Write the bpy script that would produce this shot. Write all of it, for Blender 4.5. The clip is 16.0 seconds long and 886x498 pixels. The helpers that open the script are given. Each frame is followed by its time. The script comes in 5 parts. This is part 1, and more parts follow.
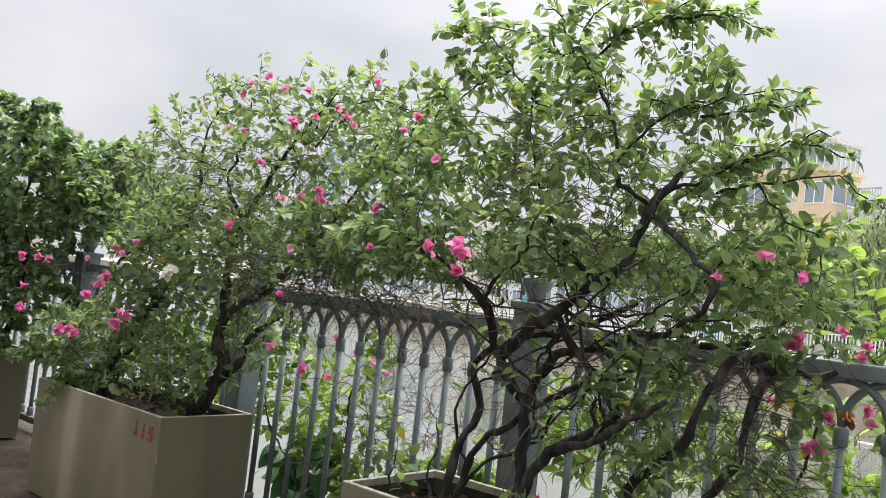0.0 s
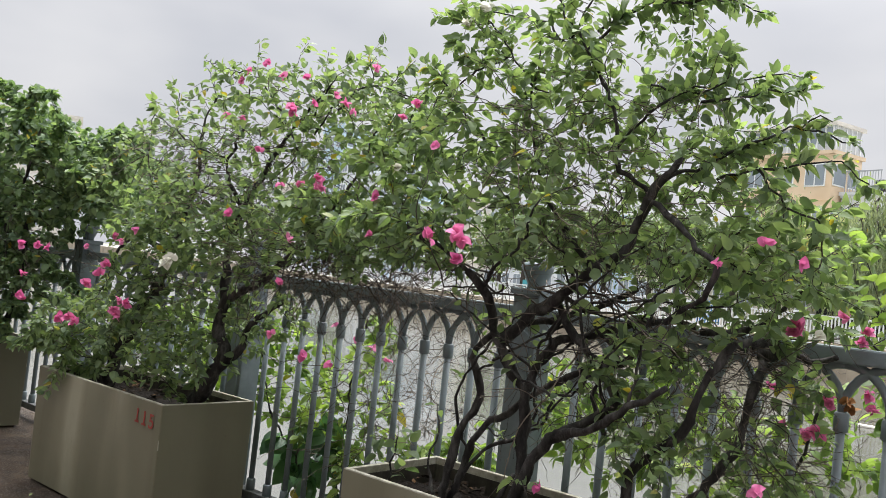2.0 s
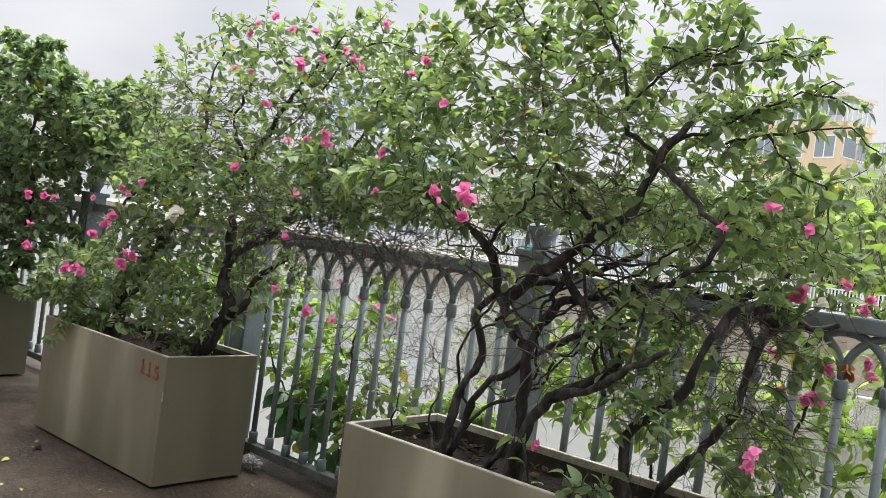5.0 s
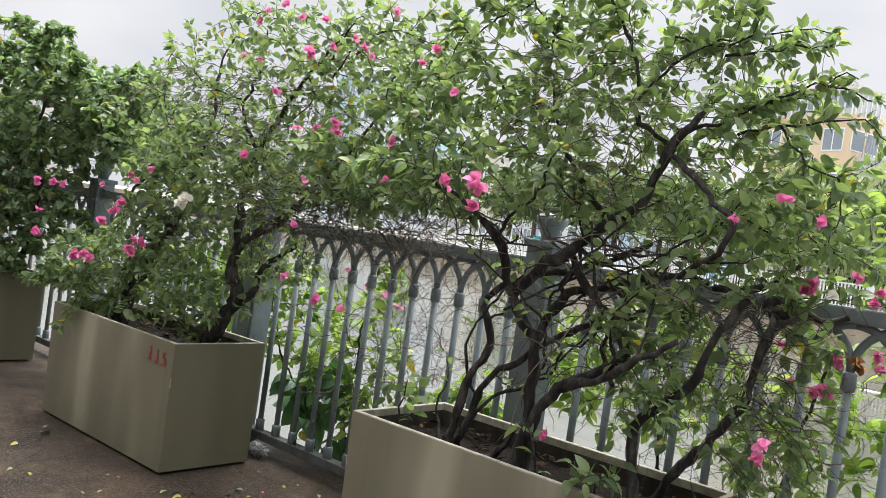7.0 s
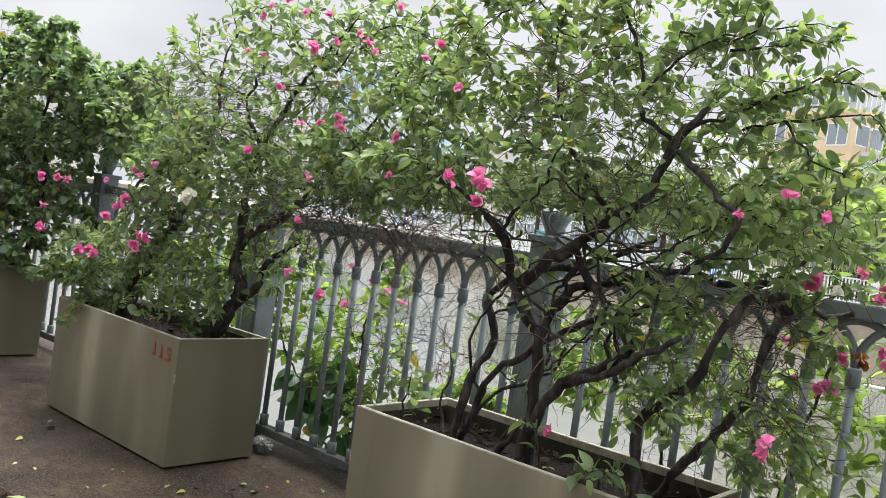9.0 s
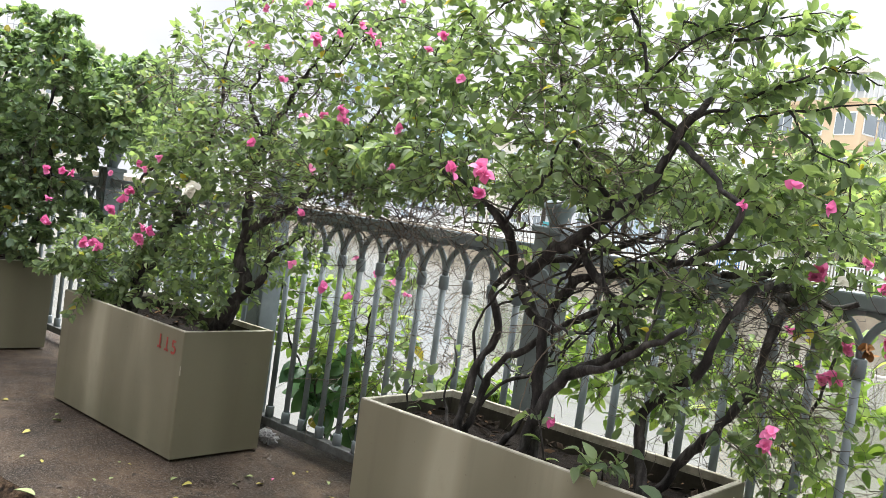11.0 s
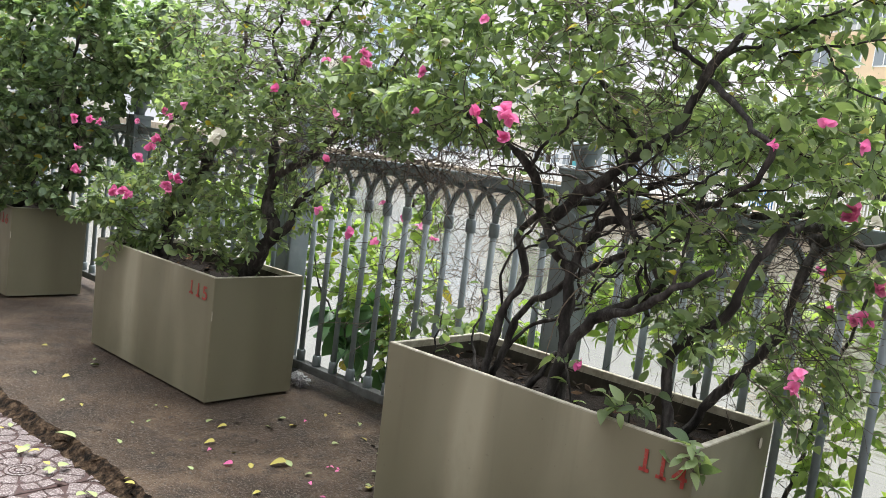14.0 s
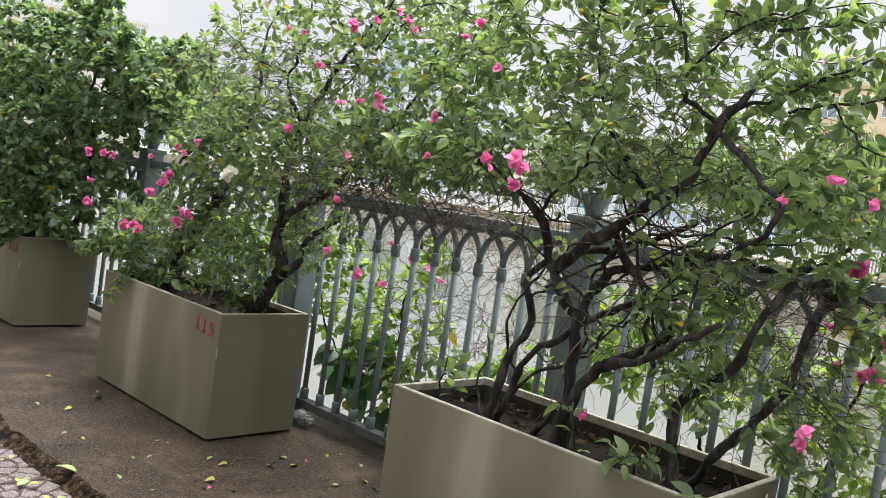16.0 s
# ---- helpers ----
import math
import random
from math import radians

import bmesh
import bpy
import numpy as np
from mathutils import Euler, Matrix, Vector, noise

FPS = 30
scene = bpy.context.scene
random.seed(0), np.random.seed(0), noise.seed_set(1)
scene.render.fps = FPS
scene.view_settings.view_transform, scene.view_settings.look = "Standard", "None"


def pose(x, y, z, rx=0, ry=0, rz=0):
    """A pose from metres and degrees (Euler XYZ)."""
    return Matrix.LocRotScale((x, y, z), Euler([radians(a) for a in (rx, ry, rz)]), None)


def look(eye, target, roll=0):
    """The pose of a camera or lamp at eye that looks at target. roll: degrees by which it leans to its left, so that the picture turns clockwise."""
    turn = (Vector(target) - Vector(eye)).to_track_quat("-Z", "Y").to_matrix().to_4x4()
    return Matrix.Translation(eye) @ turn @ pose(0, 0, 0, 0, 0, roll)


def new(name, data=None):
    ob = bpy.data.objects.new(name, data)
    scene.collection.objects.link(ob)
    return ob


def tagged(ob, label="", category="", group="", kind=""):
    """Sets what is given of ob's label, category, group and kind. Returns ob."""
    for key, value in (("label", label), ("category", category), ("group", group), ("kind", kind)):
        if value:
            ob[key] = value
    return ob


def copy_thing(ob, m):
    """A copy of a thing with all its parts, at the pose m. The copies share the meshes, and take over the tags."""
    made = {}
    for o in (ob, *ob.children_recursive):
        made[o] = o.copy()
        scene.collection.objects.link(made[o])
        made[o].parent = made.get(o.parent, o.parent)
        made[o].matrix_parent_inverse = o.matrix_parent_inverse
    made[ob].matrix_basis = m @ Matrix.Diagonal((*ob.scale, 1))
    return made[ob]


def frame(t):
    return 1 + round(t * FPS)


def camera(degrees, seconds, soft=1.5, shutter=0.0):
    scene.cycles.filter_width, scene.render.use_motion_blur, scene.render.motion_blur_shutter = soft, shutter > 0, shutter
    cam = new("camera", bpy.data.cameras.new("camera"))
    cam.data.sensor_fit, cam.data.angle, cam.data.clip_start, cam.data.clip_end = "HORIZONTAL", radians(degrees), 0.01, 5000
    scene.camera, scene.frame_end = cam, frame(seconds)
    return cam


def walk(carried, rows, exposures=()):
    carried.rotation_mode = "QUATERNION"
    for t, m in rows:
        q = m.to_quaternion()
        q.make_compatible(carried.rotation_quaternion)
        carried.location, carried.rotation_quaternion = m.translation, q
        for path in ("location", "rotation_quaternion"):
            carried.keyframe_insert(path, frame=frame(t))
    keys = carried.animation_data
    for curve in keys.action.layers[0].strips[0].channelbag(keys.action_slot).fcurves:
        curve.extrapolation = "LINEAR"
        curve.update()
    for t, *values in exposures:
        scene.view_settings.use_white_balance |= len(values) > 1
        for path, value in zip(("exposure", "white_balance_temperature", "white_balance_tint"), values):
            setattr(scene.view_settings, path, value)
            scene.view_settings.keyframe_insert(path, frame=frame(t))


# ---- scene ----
cam = camera(54.8, 16.0, soft=0.5)
PATH = [
    (0, (3.354, -2.149, 1.283), (2.054, -0.632, 1.39), 6.6),
    (0.5, (3.352, -2.145, 1.286), (2.054, -0.626, 1.383), 6.5),
    (1, (3.35, -2.143, 1.287), (2.052, -0.624, 1.373), 6.5),
    (1.5, (3.347, -2.147, 1.29), (2.051, -0.625, 1.365), 6.4),
    (2, (3.35, -2.143, 1.292), (2.052, -0.623, 1.363), 6.3),
    (2.5, (3.351, -2.146, 1.283), (2.056, -0.623, 1.346), 6.4),
    (3, (3.343, -2.15, 1.288), (2.049, -0.626, 1.327), 6.8),
    (3.5, (3.343, -2.145, 1.278), (2.048, -0.622, 1.3), 7.4),
    (4, (3.358, -2.147, 1.278), (2.064, -0.622, 1.285), 7.4),
    (6.5, (3.343, -2.147, 1.275), (2.035, -0.634, 1.238), 8.3),
    (7, (3.343, -2.153, 1.273), (2.037, -0.639, 1.232), 8.2),
    (7.5, (3.344, -2.147, 1.278), (2.034, -0.637, 1.231), 8.2),
    (8, (3.341, -2.156, 1.279), (2.033, -0.644, 1.23), 8.3),
    (8.5, (3.343, -2.153, 1.275), (2.032, -0.644, 1.225), 8.3),
    (9, (3.341, -2.153, 1.275), (2.03, -0.643, 1.221), 8.2),
    (11.5, (3.346, -2.143, 1.278), (2.025, -0.644, 1.193), 7.9),
    (12, (3.338, -2.142, 1.277), (2.015, -0.646, 1.17), 7.8),
    (12.5, (3.339, -2.136, 1.262), (2.018, -0.644, 1.097), 7.7),
    (13, (3.323, -2.142, 1.264), (2.002, -0.655, 1.057), 7.5),
    (13.5, (3.341, -2.128, 1.27), (2.004, -0.658, 1.048), 7.3),
    (14, (3.347, -2.13, 1.289), (1.998, -0.671, 1.069), 7.1),
    (14.5, (3.344, -2.131, 1.302), (1.98, -0.681, 1.109), 7.3),
    (15, (3.354, -2.131, 1.316), (1.981, -0.686, 1.165), 7.8),
    (15.5, (3.354, -2.133, 1.308), (1.978, -0.689, 1.17), 8.3),
    (16, (3.345, -2.14, 1.308), (1.971, -0.693, 1.174), 8.6),
]
EXPOSURES = [(0, 0.76), (2, 0.61), (3, 0.8), (9.2, 0.87), (11.5, 1.28), (12.5, 1.46), (13.0, 1.75), (13.5, 1.71), (14, 1.1), (14.5, 0.89), (15, 0.67), (15.5, 0.77), (16, 0.93)]
walk(cam, [(t, look(eye, target, roll)) for t, eye, target, roll in PATH], EXPOSURES)

# ---------------------------------------------------------------- world and light
world = bpy.data.worlds.new("overcast_sky")
scene.world = world
world.use_nodes = True
wn, wl = world.node_tree.nodes, world.node_tree.links
wn.clear()
w_out = wn.new("ShaderNodeOutputWorld")
w_bg = wn.new("ShaderNodeBackground")
w_sky = wn.new("ShaderNodeTexSky")
w_sky.sky_type = "NISHITA"
w_sky.sun_disc = False
w_sky.sun_elevation, w_sky.sun_rotation = radians(58), radians(20)
w_sky.dust_density, w_sky.air_density = 6.0, 1.5
w_scale = wn.new("ShaderNodeMix")
w_scale.data_type, w_scale.blend_type = "RGBA", "MULTIPLY"
w_scale.inputs[0].default_value = 1.0
w_scale.inputs[7].default_value = (0.10, 0.10, 0.10, 1)
w_co = wn.new("ShaderNodeTexCoord")
w_map = wn.new("ShaderNodeMapping")
w_map.inputs["Scale"].default_value = (1.6, 1.6, 4.0)
w_noise = wn.new("ShaderNodeTexNoise")
w_noise.inputs["Scale"].default_value, w_noise.inputs["Detail"].default_value = 1.7, 4.0
w_noise.inputs["Roughness"].default_value = 0.45
w_ramp = wn.new("ShaderNodeValToRGB")
w_ramp.color_ramp.elements[0].position, w_ramp.color_ramp.elements[0].color = 0.30, (0.64, 0.66, 0.73, 1)
w_ramp.color_ramp.elements[1].position, w_ramp.color_ramp.elements[1].color = 0.68, (0.90, 0.90, 0.93, 1)
w_mix = wn.new("ShaderNodeMix")
w_mix.data_type = "RGBA"
w_mix.inputs[0].default_value = 0.90
wl.new(w_sky.outputs[0], w_scale.inputs[6])
wl.new(w_co.outputs["Generated"], w_map.inputs[0])
wl.new(w_map.outputs[0], w_noise.inputs["Vector"])
wl.new(w_noise.outputs["Fac"], w_ramp.inputs[0])
wl.new(w_scale.outputs[2], w_mix.inputs[6])
wl.new(w_ramp.outputs[0], w_mix.inputs[7])
wl.new(w_mix.outputs[2], w_bg.inputs[0])
# an overcast sky is brightest at the zenith
w_sep = wn.new("ShaderNodeSeparateXYZ")
wl.new(w_co.outputs["Generated"], w_sep.inputs[0])
w_zen = wn.new("ShaderNodeMapRange")
w_zen.interpolation_type = "SMOOTHSTEP"
for k, v in ((1, 0.25), (2, 1.0), (3, 0.615), (4, 2.4)):
    w_zen.inputs[k].default_value = v
wl.new(w_sep.outputs["Z"], w_zen.inputs[0])
wl.new(w_zen.outputs[0], w_bg.inputs[1])
wl.new(w_bg.outputs[0], w_out.inputs[0])

sun_data = bpy.data.lights.new("sun", "SUN")
sun_data.energy, sun_data.angle, sun_data.color = 4.0, radians(40), (1.0, 0.98, 0.93)
sun = new("sun", sun_data)
sun.matrix_world = look((-2, 4, 16), (1, 0, 0))


# ---------------------------------------------------------------- materials
class Mat:
    """A node material with a Principled shader and a few short-cuts."""

    def __init__(self, name, rough=0.6, metal=0.0, spec=0.5):
        self.m = bpy.data.materials.new(name)
        self.m.use_nodes = True
        self.n, self.l = self.m.node_tree.nodes, self.m.node_tree.links
        self.bsdf = self.n["Principled BSDF"]
        self.bsdf.inputs["Roughness"].default_value = rough
        self.bsdf.inputs["Metallic"].default_value = metal
        self.bsdf.inputs["Specular IOR Level"].default_value = spec
        self.co = self.n.new("ShaderNodeTexCoord")
        self.co = self.co.outputs["Object"]

    def world_space(self):
        g = self.n.new("ShaderNodeNewGeometry")
        self.co = g.outputs["Position"]
        return self

    def noise(self, scale, detail=4, rough=0.55, stretch=None):
        t = self.n.new("ShaderNodeTexNoise")
        t.inputs["Scale"].default_value, t.inputs["Detail"].default_value = scale, detail
        t.inputs["Roughness"].default_value = rough
        src = self.co
        if stretch:
            mp = self.n.new("ShaderNodeMapping")
            mp.inputs["Scale"].default_value = stretch
            self.l.new(src, mp.inputs[0])
            src = mp.outputs[0]
        self.l.new(src, t.inputs["Vector"])
        return t.outputs["Fac"]

    def ramp(self, fac, *stops):
        r = self.n.new("ShaderNodeValToRGB")
        while len(r.color_ramp.elements) < len(stops):
            r.color_ramp.elements.new(0.5)
        for e, (p, c) in zip(r.color_ramp.elements, stops):
            e.position, e.color = p, (*c, 1) if len(c) == 3 else c
        self.l.new(fac, r.inputs[0])
        return r.outputs[0]

    def mix(self, fac, a, b, mode="MIX"):
        x = self.n.new("ShaderNodeMix")
        x.data_type, x.blend_type = "RGBA", mode
        for value, k in ((fac, 0), (a, 6), (b, 7)):
            if isinstance(value, (int, float)):
                x.inputs[k].default_value = value
            elif isinstance(value, tuple):
                x.inputs[k].default_value = (*value, 1)
            else:
                self.l.new(value, x.inputs[k])
        return x.outputs[2]

    def math(self, op, a, b=0.0):
        x = self.n.new("ShaderNodeMath")
        x.operation = op
        for k, value in enumerate((a, b)):
            if isinstance(value, (int, float)):
                x.inputs[k].default_value = value
            else:
                self.l.new(value, x.inputs[k])
        return x.outputs[0]

    def random(self):
        """A number of its own for each object and each loose piece of a joined mesh."""
        o, g = self.n.new("ShaderNodeObjectInfo"), self.n.new("ShaderNodeNewGeometry")
        s = self.math("ADD", o.outputs["Random"], g.outputs["Random Per Island"])
        return self.math("FRACT", s)

    def color(self, value):
        if isinstance(value, tuple):
            self.bsdf.inputs["Base Color"].default_value = (*value, 1)
        else:
            self.l.new(value, self.bsdf.inputs["Base Color"])
        return self

    def rough(self, fac, lo, hi):
        r = self.n.new("ShaderNodeMapRange")
        r.inputs[3].default_value, r.inputs[4].default_value = lo, hi
        self.l.new(fac, r.inputs[0])
        self.l.new(r.outputs[0], self.bsdf.inputs["Roughness"])
        return self

    def bump(self, fac, depth, strength=1.0):
        b = self.n.new("ShaderNodeBump")
        b.inputs["Strength"].default_value, b.inputs["Distance"].default_value = strength, depth
        self.l.new(fac, b.inputs["Height"])
        self.l.new(b.outputs[0], self.bsdf.inputs["Normal"])
        return self

    def thin(self, share, tint):
        """Light that shines through a leaf or a petal."""
        t = self.n.new("ShaderNodeBsdfTranslucent")
        if isinstance(tint, tuple):
            t.inputs[0].default_value = (*tint, 1)
        else:
            self.l.new(tint, t.inputs[0])
        x = self.n.new("ShaderNodeMixShader")
        x.inputs[0].default_value = share
        self.l.new(self.bsdf.outputs[0], x.inputs[1])
        self.l.new(t.outputs[0], x.inputs[2])
        self.l.new(x.outputs[0], self.n["Material Output"].inputs[0])
        return self


def leaf_material(name, dark, mid, light, share=0.42):
    m = Mat(name, rough=0.42, spec=0.35)
    r = m.random()
    c = m.ramp(r, (0.0, dark), (0.40, mid), (0.86, light), (0.988, light), (0.995, (0.42, 0.34, 0.05)))
    # uneven green over the blade
    c = m.mix(m.math("MULTIPLY", m.noise(60, 3), 0.30), c, tuple(0.55 * v for v in dark))
    m.color(c)
    m.rough(m.noise(40, 2), 0.34, 0.55)
    m.bump(m.noise(120, 2), 0.0006)
    m.thin(share, m.mix(1.0, c, (1.55, 1.60, 0.80), "MULTIPLY"))
    return m.m


LEAF_B = leaf_material("bougainvillea_leaf", (0.090, 0.138, 0.080), (0.166, 0.238, 0.130), (0.292, 0.382, 0.202), 0.47)
LEAF_A = leaf_material("young_bougainvillea_leaf", (0.087, 0.132, 0.080), (0.156, 0.222, 0.128), (0.266, 0.350, 0.188), 0.47)
LEAF_C = leaf_material("shaded_bougainvillea_leaf", (0.096, 0.152, 0.096), (0.158, 0.236, 0.140), (0.266, 0.362, 0.204), 0.43)
LEAF_V = leaf_material("vine_leaf", (0.092, 0.155, 0.054), (0.175, 0.270, 0.086), (0.320, 0.430, 0.130), 0.48)
LEAF_D = leaf_material("heart_leaf", (0.036, 0.088, 0.046), (0.062, 0.138, 0.068), (0.100, 0.200, 0.088), 0.35)


def petal_material(name, a, b):
    m = Mat(name, rough=0.55, spec=0.3)
    c = m.ramp(m.random(), (0.0, a), (1.0, b))
    c = m.mix(m.math("MULTIPLY", m.noise(90, 3), 0.3), c, tuple(0.75 * v for v in a))
    m.color(c)
    m.thin(0.4, c)
    return m.m


PINK = petal_material("pink_bract", (0.72, 0.15, 0.38), (0.83, 0.29, 0.52))
WHITE = petal_material("white_bract", (0.80, 0.78, 0.70), (0.86, 0.86, 0.80))

m = Mat("bark", rough=0.85, spec=0.2)
m.color(m.ramp(m.noise(28, 6, 0.65, (1, 1, 0.35)), (0.3, (0.010, 0.0095, 0.0095)), (0.50, (0.036, 0.034, 0.033)), (0.70, (0.115, 0.108, 0.104))))
m.bump(m.noise(60, 6, 0.75, (1, 1, 0.4)), 0.008)
BARK = m.m

m = Mat("twig_bark", rough=0.8, spec=0.2)
m.color(m.ramp(m.random(), (0.0, (0.030, 0.026, 0.023)), (0.6, (0.085, 0.072, 0.062)), (1.0, (0.20, 0.165, 0.135))))
TWIG = m.m

m = Mat("planter_shell", rough=0.5, spec=0.35)
# soft upright streaks of reflected light, painted into the shell colour as paler bands
sheen_streak = m.noise(3.8, 1, 0.4, (1, 1, 0.16))
base = m.ramp(sheen_streak, (0.30, (0.138, 0.131, 0.086)), (0.52, (0.176, 0.168, 0.115)), (0.62, (0.222, 0.212, 0.150)), (0.74, (0.315, 0.30, 0.22)))
dirt = m.ramp(m.noise(5.0, 6, 0.65, (1, 1, 0.5)), (0.50, (0, 0, 0)), (0.78, (1, 1, 1)))
base = m.mix(m.math("MULTIPLY", dirt, 0.40), base, (0.145, 0.130, 0.092))
drip = m.ramp(m.noise(16, 3, 0.5, (1, 1, 0.05)), (0.60, (0, 0, 0)), (0.74, (1, 1, 1)))
base = m.mix(m.math("MULTIPLY", drip, 0.22), base, (0.12, 0.105, 0.075))
spots = m.ramp(m.noise(55, 2, 0.5), (0.70, (0, 0, 0)), (0.75, (1, 1, 1)))
m.color(m.mix(m.math("MULTIPLY", spots, 0.35), base, (0.10, 0.085, 0.065)))
m.rough(m.noise(7, 4), 0.34, 0.60)
m.bump(m.noise(3.0, 3), 0.008, 0.5)
SHELL = m.m

m = Mat("soil", rough=0.95, spec=0.15)
m.color(m.ramp(m.noise(55, 6, 0.7), (0.35, (0.006, 0.005, 0.0045)), (0.6, (0.016, 0.0125, 0.010)), (0.8, (0.045, 0.035, 0.026))))
m.bump(m.noise(70, 6, 0.7), 0.012)
SOIL = m.m

m = Mat("stained_liner", rough=0.85, spec=0.2)
m.color(m.ramp(m.noise(9, 5, 0.65, (1, 1, 0.4)), (0.3, (0.018, 0.016, 0.013)), (0.55, (0.050, 0.046, 0.036)), (0.8, (0.11, 0.104, 0.08))))
m.bump(m.noise(50, 4), 0.003)
LINER = m.m

m = Mat("litter", rough=0.95, spec=0.1)
m.color(m.ramp(m.random(), (0.0, (0.010, 0.008, 0.006)), (0.86, (0.022, 0.015, 0.010)), (1.0, (0.10, 0.06, 0.032))))
LITTER = m.m

m = Mat("red_stencil", rough=0.6)
m.color(m.mix(m.ramp(m.noise(80, 4), (0.52, (0, 0, 0)), (0.7, (0.7, 0.7, 0.7))), (0.30, 0.035, 0.028), (0.22, 0.17, 0.12)))
RED = m.m

m = Mat("grey_blue_paint", rough=0.48, spec=0.4).world_space()
c = m.ramp(m.noise(7, 5, 0.6), (0.3, (0.122, 0.154, 0.172)), (0.6, (0.176, 0.212, 0.230)), (0.8, (0.225, 0.262, 0.280)))
c = m.mix(m.ramp(m.noise(38, 5, 0.7), (0.66, (0, 0, 0)), (0.74, (0.6, 0.6, 0.6))), c, (0.085, 0.065, 0.05))
m.color(c)
m.bump(m.noise(60, 4), 0.0012)
PAINT = m.m

m = Mat("grimy_paint", rough=0.75, spec=0.25).world_space()
m.color(m.ramp(m.noise(14, 5, 0.65), (0.3, (0.050, 0.050, 0.048)), (0.55, (0.095, 0.102, 0.104)), (0.8, (0.150, 0.165, 0.172))))
m.bump(m.noise(60, 4), 0.002)
GRIMY = m.m

m = Mat("worn_rim", rough=0.6, spec=0.3).world_space()
m.color(m.ramp(m.noise(18, 5, 0.65), (0.30, (0.20, 0.19, 0.145)), (0.52, (0.36, 0.345, 0.28)), (0.72, (0.52, 0.50, 0.43))))
RIM = m.m

m = Mat("concrete_floor", rough=0.85, spec=0.3).world_space()
c = m.ramp(m.noise(1.9, 6, 0.68), (0.34, (0.015, 0.010, 0.007)), (0.5, (0.058, 0.038, 0.024)), (0.64, (0.140, 0.096, 0.062)))
c = m.mix(m.ramp(m.noise(7, 6, 0.68), (0.50, (0, 0, 0)), (0.64, (0.75, 0.75, 0.75))), c, (0.026, 0.021, 0.018))
c = m.mix(m.ramp(m.noise(70, 3, 0.6), (0.56, (0, 0, 0)), (0.63, (0.8, 0.8, 0.8))), c, (0.15, 0.128, 0.108))
c = m.mix(m.ramp(m.noise(52, 3, 0.6, (1, 1.3, 1)), (0.60, (0, 0, 0)), (0.65, (0.9, 0.9, 0.9))), c, (0.016, 0.013, 0.012))
c = m.mix(m.ramp(m.noise(150, 2, 0.5), (0.60, (0, 0, 0)), (0.66, (0.75, 0.75, 0.75))), c, (0.25, 0.21, 0.17))
m.color(c)
m.rough(m.noise(2.6, 5), 0.42, 0.92)
m.bump(m.noise(60, 6, 0.75), 0.022)
CONCRETE = m.m

m = Mat("broken_concrete", rough=0.95, spec=0.15).world_space()
m.color(m.ramp(m.noise(26, 6, 0.7), (0.40, (0.008, 0.006, 0.0045)), (0.52, (0.055, 0.036, 0.022)), (0.70, (0.20, 0.14, 0.09))))
m.bump(m.noise(42, 6, 0.78), 0.04)
BROKEN = m.m

m = Mat("tile_groove", rough=0.85).world_space()
m.color(m.ramp(m.noise(40, 4), (0.3, (0.030, 0.016, 0.015)), (0.7, (0.060, 0.032, 0.029))))
GROOVE = m.m
m = Mat("speckled_terrazzo", rough=0.55).world_space()
c = m.ramp(m.noise(150, 2, 0.6), (0.42, (0.045, 0.032, 0.034)), (0.52, (0.105, 0.084, 0.086)), (0.62, (0.27, 0.255, 0.255)))
m.color(m.mix(m.math("MULTIPLY", m.noise(3, 4), 0.4), c, (0.16, 0.11, 0.10)))
m.bump(m.noise(150, 3), 0.001)
TERRAZZO = m.m

m = Mat("canal_water", rough=0.10, spec=0.5).world_space()
m.bsdf.inputs["IOR"].default_value = 1.9
m.color(m.ramp(m.noise(0.12, 4), (0.3, (0.098, 0.100, 0.084)), (0.7, (0.124, 0.126, 0.110))))
w1 = m.noise(1.4, 3, 0.5, (0.35, 1.6, 1))
w2 = m.noise(7.0, 2, 0.5, (0.30, 1.5, 1))
m.bump(m.math("ADD", w1, m.math("MULTIPLY", w2, 0.16)), 0.012, 0.8)
WATER = m.m


def plain(name, a, b, scale=1.0, rough=0.8, bump=0.0, metal=0.0):
    """A weathered surface between two colours."""
    q = Mat(name, rough=rough, metal=metal).world_space()
    q.color(q.ramp(q.noise(scale, 5, 0.6), (0.3, a), (0.72, b)))
    if bump:
        q.bump(q.noise(scale * 8, 4), bump)
    return q.m


QUAY = plain("quay_stone", (0.22, 0.18, 0.13), (0.40, 0.34, 0.25), 0.8, 0.85, 0.02)
PAVING = plain("far_paving", (0.26, 0.25, 0.23), (0.36, 0.34, 0.31), 0.5)
LAND = plain("far_land", (0.16, 0.17, 0.12), (0.24, 0.24, 0.19), 0.05)
REVET = plain("revetment", (0.12, 0.11, 0.09), (0.22, 0.20, 0.16), 2.0, 0.9, 0.01)
BACKWALL = plain("rendered_wall", (0.30, 0.28, 0.25), (0.38, 0.36, 0.32), 0.6, 0.9, 0.004)
WHITE_RAIL = plain("white_rail_paint", (0.66, 0.68, 0.68), (0.78, 0.80, 0.80), 0.7, 0.5)
PEACH = plain("peach_render", (0.60, 0.46, 0.31), (0.68, 0.54, 0.38), 0.3)
CREAM = plain("cream_render", (0.56, 0.53, 0.47), (0.64, 0.61, 0.55), 0.3)
PALE = plain("pale_render", (0.52, 0.55, 0.58), (0.60, 0.63, 0.65), 0.3)
BLUE = plain("pale_blue_render", (0.36, 0.48, 0.60), (0.44, 0.56, 0.67), 0.3)
